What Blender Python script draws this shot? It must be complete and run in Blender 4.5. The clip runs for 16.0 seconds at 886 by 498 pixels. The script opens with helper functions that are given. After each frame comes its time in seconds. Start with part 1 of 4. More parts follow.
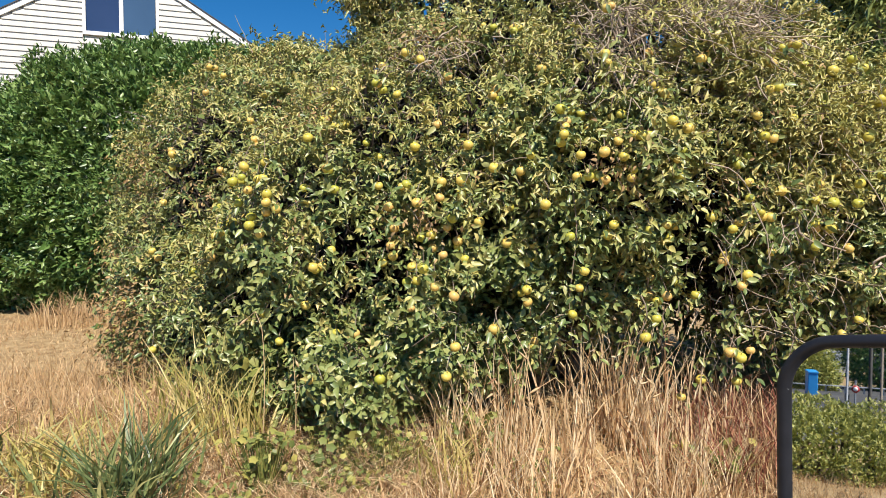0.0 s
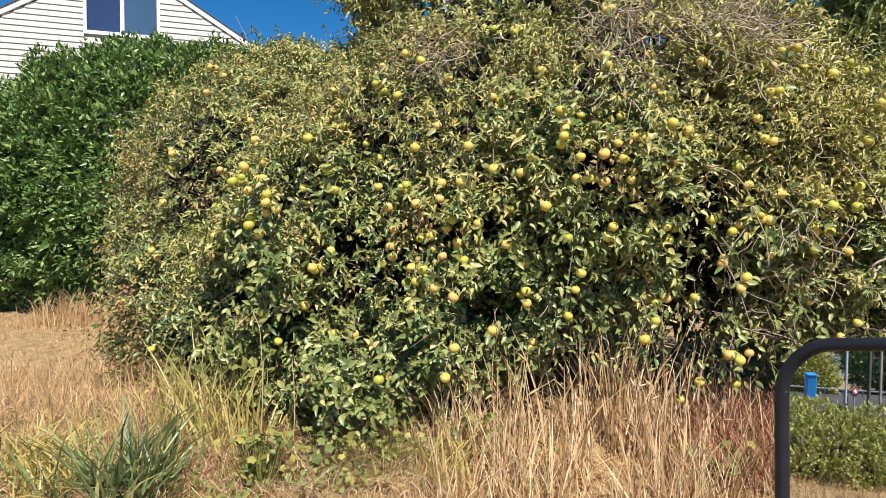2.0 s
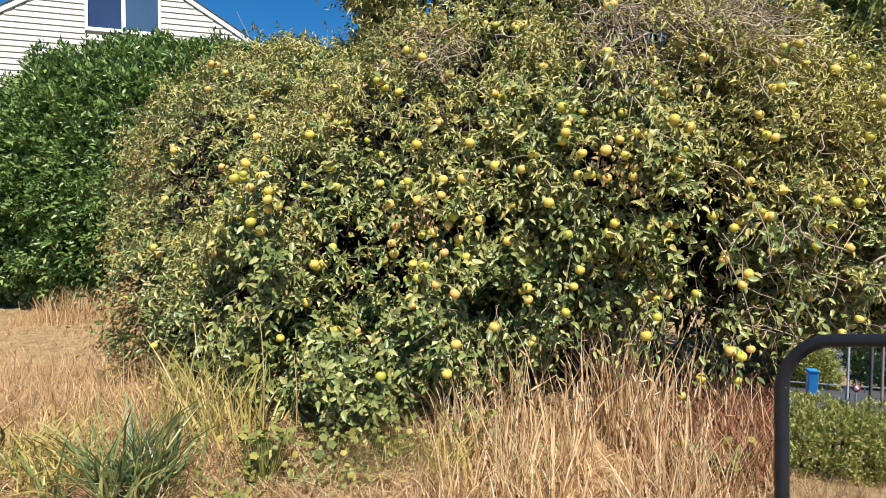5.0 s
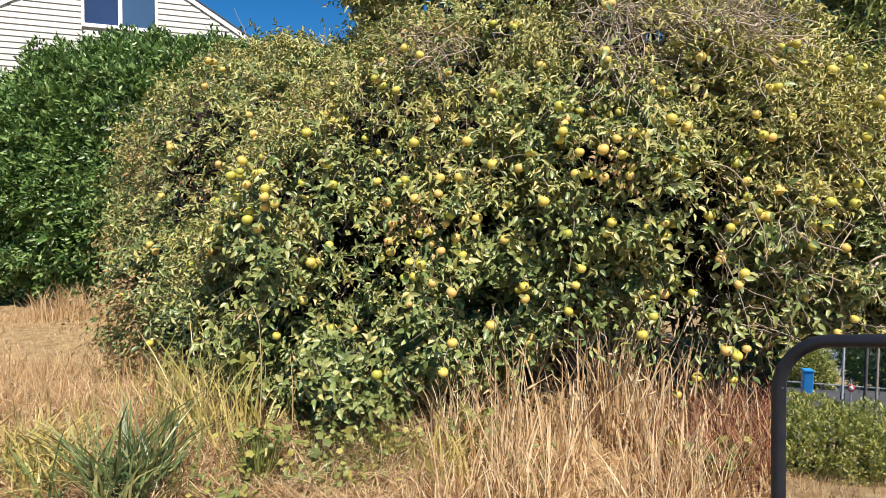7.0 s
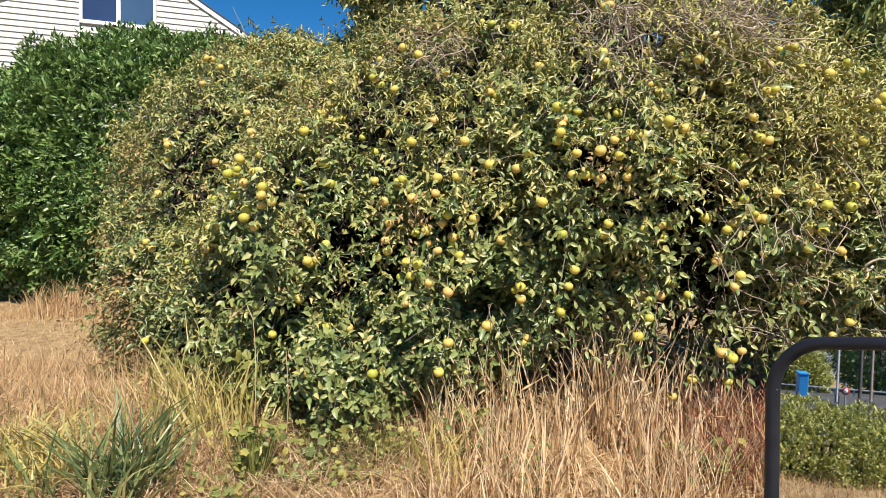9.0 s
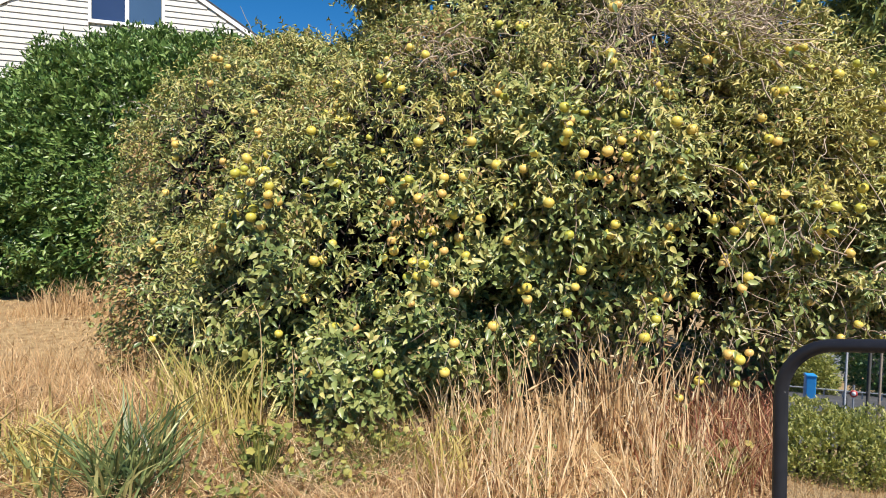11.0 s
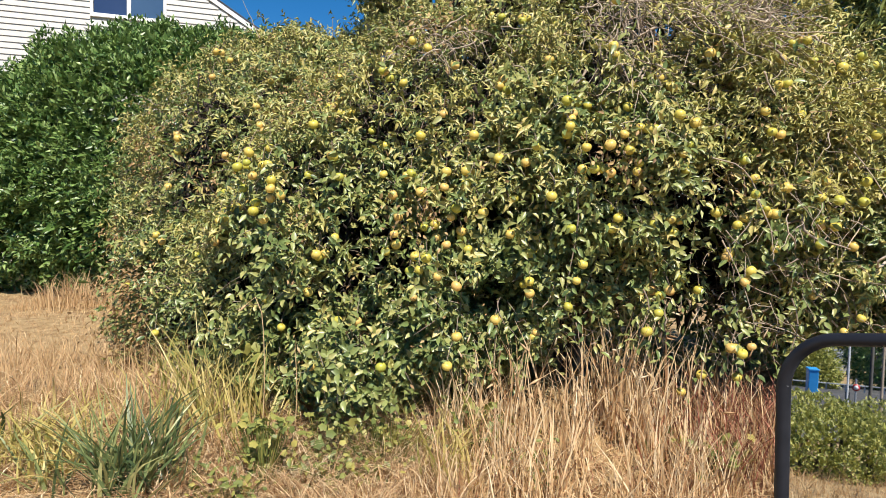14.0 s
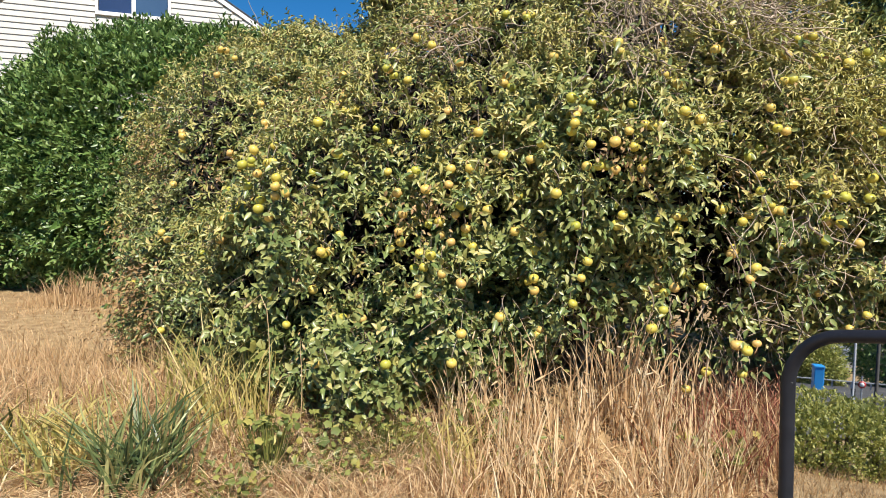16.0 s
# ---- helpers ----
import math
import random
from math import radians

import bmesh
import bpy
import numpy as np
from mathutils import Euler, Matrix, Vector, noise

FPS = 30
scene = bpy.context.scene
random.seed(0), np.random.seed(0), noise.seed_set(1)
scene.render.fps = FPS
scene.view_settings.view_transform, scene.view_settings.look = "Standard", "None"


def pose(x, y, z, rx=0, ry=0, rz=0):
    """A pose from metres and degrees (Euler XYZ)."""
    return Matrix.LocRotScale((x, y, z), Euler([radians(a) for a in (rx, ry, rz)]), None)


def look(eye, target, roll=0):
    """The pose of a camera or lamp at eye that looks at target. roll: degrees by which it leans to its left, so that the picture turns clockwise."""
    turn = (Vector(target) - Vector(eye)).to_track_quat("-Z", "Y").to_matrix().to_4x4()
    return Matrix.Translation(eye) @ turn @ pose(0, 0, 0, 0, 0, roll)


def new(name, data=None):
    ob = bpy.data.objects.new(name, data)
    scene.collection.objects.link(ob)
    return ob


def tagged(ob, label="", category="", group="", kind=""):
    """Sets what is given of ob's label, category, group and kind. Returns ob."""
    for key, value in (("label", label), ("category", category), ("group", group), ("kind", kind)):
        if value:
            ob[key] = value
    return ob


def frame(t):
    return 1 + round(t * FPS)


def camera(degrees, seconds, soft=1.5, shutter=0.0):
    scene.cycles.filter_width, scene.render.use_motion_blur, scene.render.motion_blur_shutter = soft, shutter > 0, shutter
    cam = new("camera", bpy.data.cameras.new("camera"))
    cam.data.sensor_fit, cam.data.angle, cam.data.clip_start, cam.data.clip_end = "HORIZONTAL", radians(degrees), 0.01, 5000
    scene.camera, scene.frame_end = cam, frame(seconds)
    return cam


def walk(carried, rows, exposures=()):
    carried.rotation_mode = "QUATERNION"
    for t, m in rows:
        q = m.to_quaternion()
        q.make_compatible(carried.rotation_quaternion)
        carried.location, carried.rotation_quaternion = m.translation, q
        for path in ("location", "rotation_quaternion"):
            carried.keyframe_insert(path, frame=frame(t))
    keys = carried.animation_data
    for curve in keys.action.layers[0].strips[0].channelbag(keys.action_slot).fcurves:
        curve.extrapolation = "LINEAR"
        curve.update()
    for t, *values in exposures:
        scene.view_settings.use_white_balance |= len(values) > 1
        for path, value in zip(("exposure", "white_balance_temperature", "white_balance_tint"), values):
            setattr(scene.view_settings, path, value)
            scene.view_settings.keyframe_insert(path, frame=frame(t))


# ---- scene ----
cam = camera(65.7, 16.0, soft=0.8)
PATH = [
    (0, (0.018, -0.032, 1.592), (0.012, 1.967, 1.534), -0.3),
    (0.5, (0.018, -0.037, 1.592), (0.008, 1.963, 1.538), -0.2),
    (1, (0.018, -0.029, 1.592), (0.009, 1.97, 1.537), -0.1),
    (1.5, (0.019, -0.037, 1.593), (0.012, 1.962, 1.537), -0.0),
    (2, (0.019, -0.033, 1.592), (0.014, 1.966, 1.537), -0.0),
    (2.5, (0.019, -0.032, 1.592), (0.014, 1.967, 1.536), 0.0),
    (3, (0.019, -0.037, 1.592), (0.013, 1.963, 1.534), 0.1),
    (3.5, (0.018, -0.034, 1.592), (0.011, 1.965, 1.529), -0.0),
    (4, (0.019, -0.039, 1.593), (0.008, 1.96, 1.53), -0.1),
    (6.5, (0.018, -0.036, 1.593), (0.014, 1.963, 1.523), 0.1),
    (7, (0.018, -0.035, 1.593), (0.018, 1.964, 1.523), 0.2),
    (7.5, (0.018, -0.034, 1.592), (0.027, 1.965, 1.522), 0.4),
    (8, (0.018, -0.036, 1.593), (0.03, 1.962, 1.522), 0.5),
    (8.5, (0.019, -0.032, 1.592), (0.031, 1.966, 1.521), 0.6),
    (9, (0.019, -0.035, 1.592), (0.028, 1.963, 1.522), 0.7),
    (11.5, (0.019, -0.033, 1.592), (0.007, 1.966, 1.522), 0.9),
    (12, (0.018, -0.034, 1.592), (0.005, 1.964, 1.52), 0.9),
    (12.5, (0.02, -0.032, 1.592), (0.006, 1.966, 1.515), 1.0),
    (13, (0.018, -0.035, 1.593), (0.004, 1.963, 1.51), 0.9),
    (13.5, (0.019, -0.032, 1.592), (0.004, 1.967, 1.506), 0.9),
    (14, (0.019, -0.032, 1.592), (0.003, 1.966, 1.504), 0.9),
    (14.5, (0.019, -0.034, 1.592), (0.001, 1.964, 1.5), 0.9),
    (15, (0.019, -0.033, 1.592), (-0.001, 1.965, 1.497), 0.9),
    (15.5, (0.018, -0.037, 1.593), (-0.005, 1.96, 1.496), 0.8),
    (16, (0.019, -0.035, 1.592), (-0.01, 1.962, 1.496), 0.8),
]
walk(cam, [(t, look(eye, target, roll)) for t, eye, target, roll in PATH])

# ---- world, sun, exposure ----
SUN_AZ, SUN_EL = radians(166), radians(51)     # compass angle from +y towards +x
world = bpy.data.worlds.new("sky")
scene.world = world
world.use_nodes = True
wn = world.node_tree
sky = wn.nodes.new("ShaderNodeTexSky")
sky.sky_type, sky.sun_disc = "NISHITA", False
sky.sun_elevation, sky.sun_rotation = SUN_EL, SUN_AZ
sky.air_density, sky.dust_density, sky.ozone_density, sky.altitude = 1.0, 0.0, 4.0, 1500
wn.nodes["Background"].inputs["Strength"].default_value = 0.083
deep = wn.nodes.new("ShaderNodeHueSaturation")
deep.inputs["Saturation"].default_value = 1.35
wn.links.new(sky.outputs[0], deep.inputs["Color"])
wn.links.new(deep.outputs[0], wn.nodes["Background"].inputs["Color"])
sun = new("sun", bpy.data.lights.new("sun", "SUN"))
sun.data.energy, sun.data.angle, sun.data.color = 5.0, radians(0.55), (1.0, 0.92, 0.81)
sun.matrix_world = look((0, 0, 0), (-math.sin(SUN_AZ) * math.cos(SUN_EL), -math.cos(SUN_AZ) * math.cos(SUN_EL), -math.sin(SUN_EL)))
scene.view_settings.exposure = 0.49

# ---- materials ----
def material(name, stops, source="noise", scale=6.0, rough=0.6, bump=0.0, bump_scale=40.0, metallic=0.0, through_light=0.0,
             spec=0.5, patch=None, patch_scale=1.5, patch_at=(0.5, 0.65), stretch=(1, 1, 1)):
    """A surface whose colour runs over stops, picked by grain noise, by leaf (island) or by object; patch: a second colour in large stains."""
    m = bpy.data.materials.new(name)
    m.use_nodes = True
    n, l = m.node_tree.nodes, m.node_tree.links
    bsdf = n["Principled BSDF"]
    coord = n.new("ShaderNodeTexCoord")
    mapping = n.new("ShaderNodeMapping")
    mapping.inputs["Scale"].default_value = stretch
    l.new(coord.outputs["Object"], mapping.inputs["Vector"])
    grain = n.new("ShaderNodeTexNoise")
    grain.inputs["Scale"].default_value, grain.inputs["Detail"].default_value = scale, 6
    l.new(mapping.outputs[0], grain.inputs["Vector"])
    ramp = n.new("ShaderNodeValToRGB")
    while len(ramp.color_ramp.elements) < len(stops):
        ramp.color_ramp.elements.new(0.5)
    lo, hi = (0.3, 0.7) if source == "noise" else (0.0, 1.0)
    for i, (e, c) in enumerate(zip(ramp.color_ramp.elements, stops)):
        e.position, e.color = lo + (hi - lo) * i / max(1, len(stops) - 1), (*c, 1)
    if source == "island":
        l.new(n.new("ShaderNodeNewGeometry").outputs["Random Per Island"], ramp.inputs[0])
    elif source == "object":
        l.new(n.new("ShaderNodeObjectInfo").outputs["Random"], ramp.inputs[0])
    else:
        l.new(grain.outputs[0], ramp.inputs[0])
    colour = ramp.outputs[0]
    if source != "noise":                      # grain on top of the picked colour
        mix = n.new("ShaderNodeMix")
        mix.data_type, mix.blend_type = "RGBA", "OVERLAY"
        mix.inputs[0].default_value = 0.45
        l.new(colour, mix.inputs[6])
        l.new(grain.outputs[0], mix.inputs[7])
        colour = mix.outputs[2]
    if patch:
        big = n.new("ShaderNodeTexNoise")
        big.inputs["Scale"].default_value, big.inputs["Detail"].default_value = patch_scale, 4
        l.new(coord.outputs["Object"], big.inputs["Vector"])
        mask = n.new("ShaderNodeMapRange")
        mask.inputs[1].default_value, mask.inputs[2].default_value = patch_at
        l.new(big.outputs[0], mask.inputs[0])
        mix = n.new("ShaderNodeMix")
        mix.data_type = "RGBA"
        l.new(mask.outputs[0], mix.inputs[0])
        l.new(colour, mix.inputs[6])
        mix.inputs[7].default_value = (*patch, 1)
        colour = mix.outputs[2]
    l.new(colour, bsdf.inputs["Base Color"])
    bsdf.inputs["Roughness"].default_value, bsdf.inputs["Metallic"].default_value = rough, metallic
    bsdf.inputs["Specular IOR Level"].default_value = spec
    if bump:
        fine = n.new("ShaderNodeTexNoise")
        fine.inputs["Scale"].default_value, fine.inputs["Detail"].default_value = bump_scale, 5
        l.new(mapping.outputs[0], fine.inputs["Vector"])
        relief = n.new("ShaderNodeBump")
        relief.inputs["Strength"].default_value, relief.inputs["Distance"].default_value = bump, 0.02
        l.new(fine.outputs[0], relief.inputs["Height"])
        l.new(relief.outputs[0], bsdf.inputs["Normal"])
    if through_light:
        leaf = n.new("ShaderNodeBsdfTranslucent")
        l.new(colour, leaf.inputs["Color"])
        blend = n.new("ShaderNodeMixShader")
        blend.inputs[0].default_value = through_light
        l.new(bsdf.outputs[0], blend.inputs[1])
        l.new(leaf.outputs[0], blend.inputs[2])
        l.new(blend.outputs[0], n["Material Output"].inputs["Surface"])
    return m


M_LEAF = material("apple_leaf", [(0.085, 0.13, 0.042), (0.145, 0.20, 0.060), (0.215, 0.27, 0.085), (0.29, 0.325, 0.11), (0.38, 0.37, 0.14)],
                  "island", 60, 0.36, through_light=0.07, patch=(0.28, 0.28, 0.085), patch_scale=1.3, patch_at=(0.50, 0.85))
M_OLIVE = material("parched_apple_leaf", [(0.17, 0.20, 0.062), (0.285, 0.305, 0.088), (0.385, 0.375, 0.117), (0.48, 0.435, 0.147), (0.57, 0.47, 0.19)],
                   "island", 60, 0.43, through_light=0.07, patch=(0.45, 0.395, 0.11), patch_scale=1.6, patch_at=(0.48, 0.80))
M_DRYLEAF = material("dry_leaf", [(0.20, 0.12, 0.055), (0.36, 0.23, 0.10), (0.52, 0.37, 0.17)], "island", 30, 0.7, through_light=0.15)
M_HEDGE = material("laurel_leaf", [(0.040, 0.088, 0.022), (0.10, 0.19, 0.045), (0.19, 0.29, 0.08), (0.29, 0.39, 0.13)], "island", 20, 0.36, through_light=0.14)
M_CONIFER = material("conifer_frond", [(0.07, 0.11, 0.035), (0.20, 0.25, 0.07), (0.42, 0.43, 0.14)], "island", 20, 0.6, through_light=0.15)
M_BARK = material("apple_bark", [(0.07, 0.05, 0.04), (0.16, 0.13, 0.11), (0.26, 0.23, 0.20)], "noise", 14, 0.85, 0.8, 60, stretch=(1, 1, 0.3))
M_TWIG = material("twig_bark", [(0.12, 0.08, 0.06), (0.24, 0.18, 0.13), (0.36, 0.30, 0.24)], "island", 40, 0.8)
# near black: the shade inside the crown is put into this bark colour
M_SHADEWOOD = material("shade_bark", [(0.025, 0.018, 0.014), (0.06, 0.045, 0.035)], "island", 30, 0.9)
M_DEAD = material("dead_wood", [(0.18, 0.13, 0.10), (0.34, 0.27, 0.20), (0.50, 0.41, 0.31)], "island", 40, 0.85)
M_APPLE = material("apple_skin", [(0.42, 0.44, 0.065), (0.56, 0.49, 0.08), (0.65, 0.53, 0.105), (0.70, 0.51, 0.13), (0.70, 0.45, 0.15)], "object", 25, 0.36,
                   patch=(0.62, 0.42, 0.12), patch_scale=14, patch_at=(0.60, 0.85))
M_STRAW = material("dry_straw", [(0.29, 0.155, 0.075), (0.53, 0.34, 0.17), (0.73, 0.535, 0.30), (0.84, 0.69, 0.46)], "island", 30, 0.6, through_light=0.2)
M_FIELD = material("field_straw", [(0.46, 0.29, 0.14), (0.56, 0.38, 0.20), (0.66, 0.48, 0.27)], "island", 30, 0.7, through_light=0.2)
M_GREENGRASS = material("yellow_green_grass", [(0.30, 0.30, 0.075), (0.54, 0.45, 0.14), (0.70, 0.56, 0.24)], "island", 30, 0.5, through_light=0.25)
M_RED = material("red_dry_stem", [(0.14, 0.035, 0.022), (0.28, 0.09, 0.05), (0.50, 0.26, 0.15)], "island", 30, 0.7)
M_IRIS = material("iris_leaf", [(0.07, 0.11, 0.045), (0.14, 0.19, 0.07), (0.24, 0.29, 0.11), (0.46, 0.45, 0.19)], "object", 30, 0.4, through_light=0.2)
M_WEED = material("weed_leaf", [(0.12, 0.16, 0.04), (0.25, 0.28, 0.075), (0.46, 0.41, 0.11)], "island", 30, 0.5, through_light=0.25)
M_BUSH = material("bush_leaf", [(0.17, 0.20, 0.05), (0.36, 0.38, 0.09), (0.62, 0.57, 0.18)], "island", 20, 0.5, through_light=0.2)
M_ROAD = material("asphalt", [(0.055, 0.055, 0.06), (0.095, 0.095, 0.095)], "noise", 5, 0.9, 0.3, 80, patch=(0.13, 0.125, 0.12), patch_scale=0.4)
M_SOIL = material("dry_ground", [(0.24, 0.15, 0.07), (0.36, 0.25, 0.12), (0.47, 0.34, 0.18)], "noise", 9, 0.95, 0.6, 50,
                  patch=(0.24, 0.15, 0.08), patch_scale=0.7, patch_at=(0.55, 0.8))
M_SIDING = material("white_siding", [(0.50, 0.485, 0.45), (0.57, 0.555, 0.515)], "noise", 3, 0.55, 0.1, 60, stretch=(1, 1, 6))
M_TRIM = material("white_trim", [(0.80, 0.80, 0.79), (0.85, 0.85, 0.84)], "noise", 5, 0.45)
M_ROOF = material("roof_shingle", [(0.05, 0.05, 0.055), (0.10, 0.10, 0.11)], "noise", 14, 0.9, 0.5, 60)
# the blue of these two pane colours stands in for reflected sky
M_PANE = material("window_pane", [(0.02, 0.04, 0.10), (0.035, 0.06, 0.14)], "noise", 0.6, 0.12, spec=0.5)
M_SKYPANE = material("sky_tinted_pane", [(0.045, 0.09, 0.17), (0.06, 0.115, 0.21)], "noise", 0.8, 0.15, spec=0.5)
M_RUBBER = material("black_plastic", [(0.008, 0.009, 0.013), (0.020, 0.021, 0.028)], "noise", 30, 0.5, 0.03, 400, spec=0.35, patch=(0.22, 0.22, 0.23), patch_scale=90, patch_at=(0.70, 0.74))
M_BODY = material("dark_paint", [(0.03, 0.03, 0.035), (0.05, 0.05, 0.055)], "noise", 4, 0.3)
M_BLUE = material("blue_plastic", [(0.025, 0.30, 0.74), (0.035, 0.36, 0.82)], "noise", 3, 0.5)
M_STEEL = material("grey_steel", [(0.34, 0.36, 0.39), (0.46, 0.48, 0.50)], "noise", 8, 0.6)
M_DARKPOLE = material("dark_pole", [(0.02, 0.02, 0.02), (0.05, 0.045, 0.04)], "noise", 8, 0.7)
M_WOOD = material("weathered_pole", [(0.20, 0.15, 0.11), (0.34, 0.28, 0.22)], "noise", 6, 0.85, stretch=(4, 4, 0.4))
M_CARS = material("car_paint", [(0.10, 0.12, 0.15), (0.40, 0.42, 0.45)], "object", 3, 0.3)
M_SIGNRED = material("sign_red", [(0.45, 0.03, 0.03), (0.55, 0.05, 0.05)], "noise", 4, 0.4)
M_BRICK = material("pale_render", [(0.40, 0.36, 0.32), (0.50, 0.46, 0.42)], "noise", 2, 0.8)
M_MIRROR = bpy.data.materials.new("mirror_silver")
M_MIRROR.use_nodes = True
_b = M_MIRROR.node_tree.nodes["Principled BSDF"]
_b.inputs["Metallic"].default_value, _b.inputs["Roughness"].default_value, _b.inputs["Base Color"].default_value = 1.0, 0.012, (0.88, 0.90, 0.90, 1)

# ---- mesh helpers ----
rng = np.random.default_rng(7)


def value_noise(p, seed=0):
    """Smooth lattice noise in 0..1 at points p (n, 3)."""
    q = np.floor(p).astype(np.int64)
    f = p - q
    f = f * f * (3 - 2 * f)
    total = np.zeros(len(p))
    for dx in (0, 1):
        for dy in (0, 1):
            for dz in (0, 1):
                h = (q[:, 0] + dx) * 374761393 + (q[:, 1] + dy) * 668265263 + (q[:, 2] + dz) * 2147483647 + seed * 974634
                h = (h ^ (h >> 13)) * 1274126177
                h = ((h ^ (h >> 16)) & 0xFFFF) / 65535.0
                w = np.where(dx, f[:, 0], 1 - f[:, 0]) * np.where(dy, f[:, 1], 1 - f[:, 1]) * np.where(dz, f[:, 2], 1 - f[:, 2])
                total += w * h
    return total


def unit(v):
    return v / np.maximum(np.linalg.norm(v, axis=-1, keepdims=True), 1e-9)


def frames(axis, normal):
    """Right-handed frames (n, 3, 3) with columns side, axis, normal."""
    y = unit(axis)
    x = unit(np.cross(y, normal))
    return np.stack([x, y, np.cross(x, y)], axis=2)


def fill(me, verts, loops, sizes, smooth):
    me.vertices.add(len(verts))
    me.vertices.foreach_set("co", np.ascontiguousarray(verts, dtype=np.float32).ravel())
    me.loops.add(len(loops))
    me.loops.foreach_set("vertex_index", loops)
    me.polygons.add(len(sizes))
    me.polygons.foreach_set("loop_start", np.concatenate([[0], np.cumsum(sizes)[:-1]]).astype(np.int32))
    if smooth:
        me.polygons.foreach_set("use_smooth", np.ones(len(sizes), dtype=bool))
    me.update(calc_edges=True)
    return me


def stamp(name, template, R, P, S, smooth=True):
    """One mesh of many copies of a small template (verts, faces): frames R, places P, sizes S (n,) or (n, 3)."""
    tv, tf = np.asarray(template[0], dtype=float), template[1]
    S = np.asarray(S, dtype=float)
    S = S[:, None] * np.ones(3) if S.ndim == 1 else S
    V = np.einsum("nij,nkj->nki", R, tv[None] * S[:, None, :]) + P[:, None, :]
    loops = np.array([i for f in tf for i in f])
    sizes = np.array([len(f) for f in tf])
    n = len(P)
    L = (loops[None] + (np.arange(n) * len(tv))[:, None]).ravel().astype(np.int32)
    return fill(bpy.data.meshes.new(name), V.reshape(-1, 3), L, np.tile(sizes, n).astype(np.int32), smooth)


def ribbons(name, pts, widths, sides):
    """Blades: pts (n, k, 3), half-widths (n, k), sides (n, 3) across the blade."""
    n, k, _ = pts.shape
    V = np.stack([pts - sides[:, None] * widths[..., None], pts + sides[:, None] * widths[..., None]], axis=2).reshape(-1, 3)
    q = np.array([[2 * i, 2 * i + 1, 2 * i + 3, 2 * i + 2] for i in range(k - 1)]).ravel()
    L = (q[None] + (np.arange(n) * 2 * k)[:, None]).ravel().astype(np.int32)
    return fill(bpy.data.meshes.new(name), V, L, np.full(n * (k - 1), 4, dtype=np.int32), True)


def tubes(name, pts, radii, sides=4):
    """Thin rods along pts (n, k, 3) with radii (n, k)."""
    n, k, _ = pts.shape
    t = unit(np.gradient(pts, axis=1))
    up = np.where(np.abs(t[..., 2:3]) > 0.9, np.array([1.0, 0, 0]), np.array([0, 0, 1.0]))
    a = unit(np.cross(t, up))
    b = np.cross(t, a)
    ang = np.arange(sides) * 2 * np.pi / sides
    V = pts[:, :, None] + radii[:, :, None, None] * (a[:, :, None] * np.cos(ang)[:, None] + b[:, :, None] * np.sin(ang)[:, None])
    q = []
    for i in range(k - 1):
        for j in range(sides):
            q += [i * sides + j, i * sides + (j + 1) % sides, (i + 1) * sides + (j + 1) % sides, (i + 1) * sides + j]
    L = (np.array(q)[None] + (np.arange(n) * k * sides)[:, None]).ravel().astype(np.int32)
    return fill(bpy.data.meshes.new(name), V.reshape(-1, 3), L, np.full(n * (k - 1) * sides, 4, dtype=np.int32), True)


def part(name, data, mat, parent=None, label=""):
    """Links a bmesh or mesh as one mesh object under a thing."""
    if isinstance(data, bmesh.types.BMesh):
        me = bpy.data.meshes.new(name)
        data.to_mesh(me)
        data.free()
        data = me
    if not data.materials:
        data.materials.append(mat)
    ob = new(name, data)
    ob.parent = parent
    return tagged(ob, label)


def thing(name, x, y, z, label, category, group="", kind=""):
    ob = new(name)
    ob.location = (x, y, z)
    return tagged(ob, label, category, group, kind)


def box(bm, x0, x1, y0, y1, z0, z1, m=None, bevel=0.0):
    made = bmesh.ops.create_cube(bm, size=1)["verts"]
    bmesh.ops.scale(bm, vec=(x1 - x0, y1 - y0, z1 - z0), verts=made)
    bmesh.ops.translate(bm, vec=((x0 + x1) / 2, (y0 + y1) / 2, (z0 + z1) / 2), verts=made)
    if bevel:
        es = list({e for v in made for e in v.link_edges})
        made = bmesh.ops.bevel(bm, geom=es, offset=bevel, segments=2, affect="EDGES", profile=0.5)["verts"]
    if m is not None:
        bmesh.ops.transform(bm, matrix=m, verts=list({v for v in made}))
    return bm


LEAF = ([(0, 0, 0), (-0.21, 0.30, 0.06), (0, 0.32, -0.02), (0.21, 0.30, 0.06), (-0.18, 0.66, 0.03), (0, 0.66, -0.06), (0.18, 0.66, 0.03), (0, 1, -0.16)],
        [(0, 2, 1), (0, 3, 2), (1, 2, 5, 4), (2, 3, 6, 5), (4, 5, 7), (5, 6, 7)])
LEAF_SMALL = ([(0, 0, 0), (-0.2, 0.45, 0.06), (0, 0.5, -0.03), (0.2, 0.45, 0.06), (0, 1, -0.12)], [(0, 2, 1), (0, 3, 2), (1, 2, 4), (2, 3, 4)])


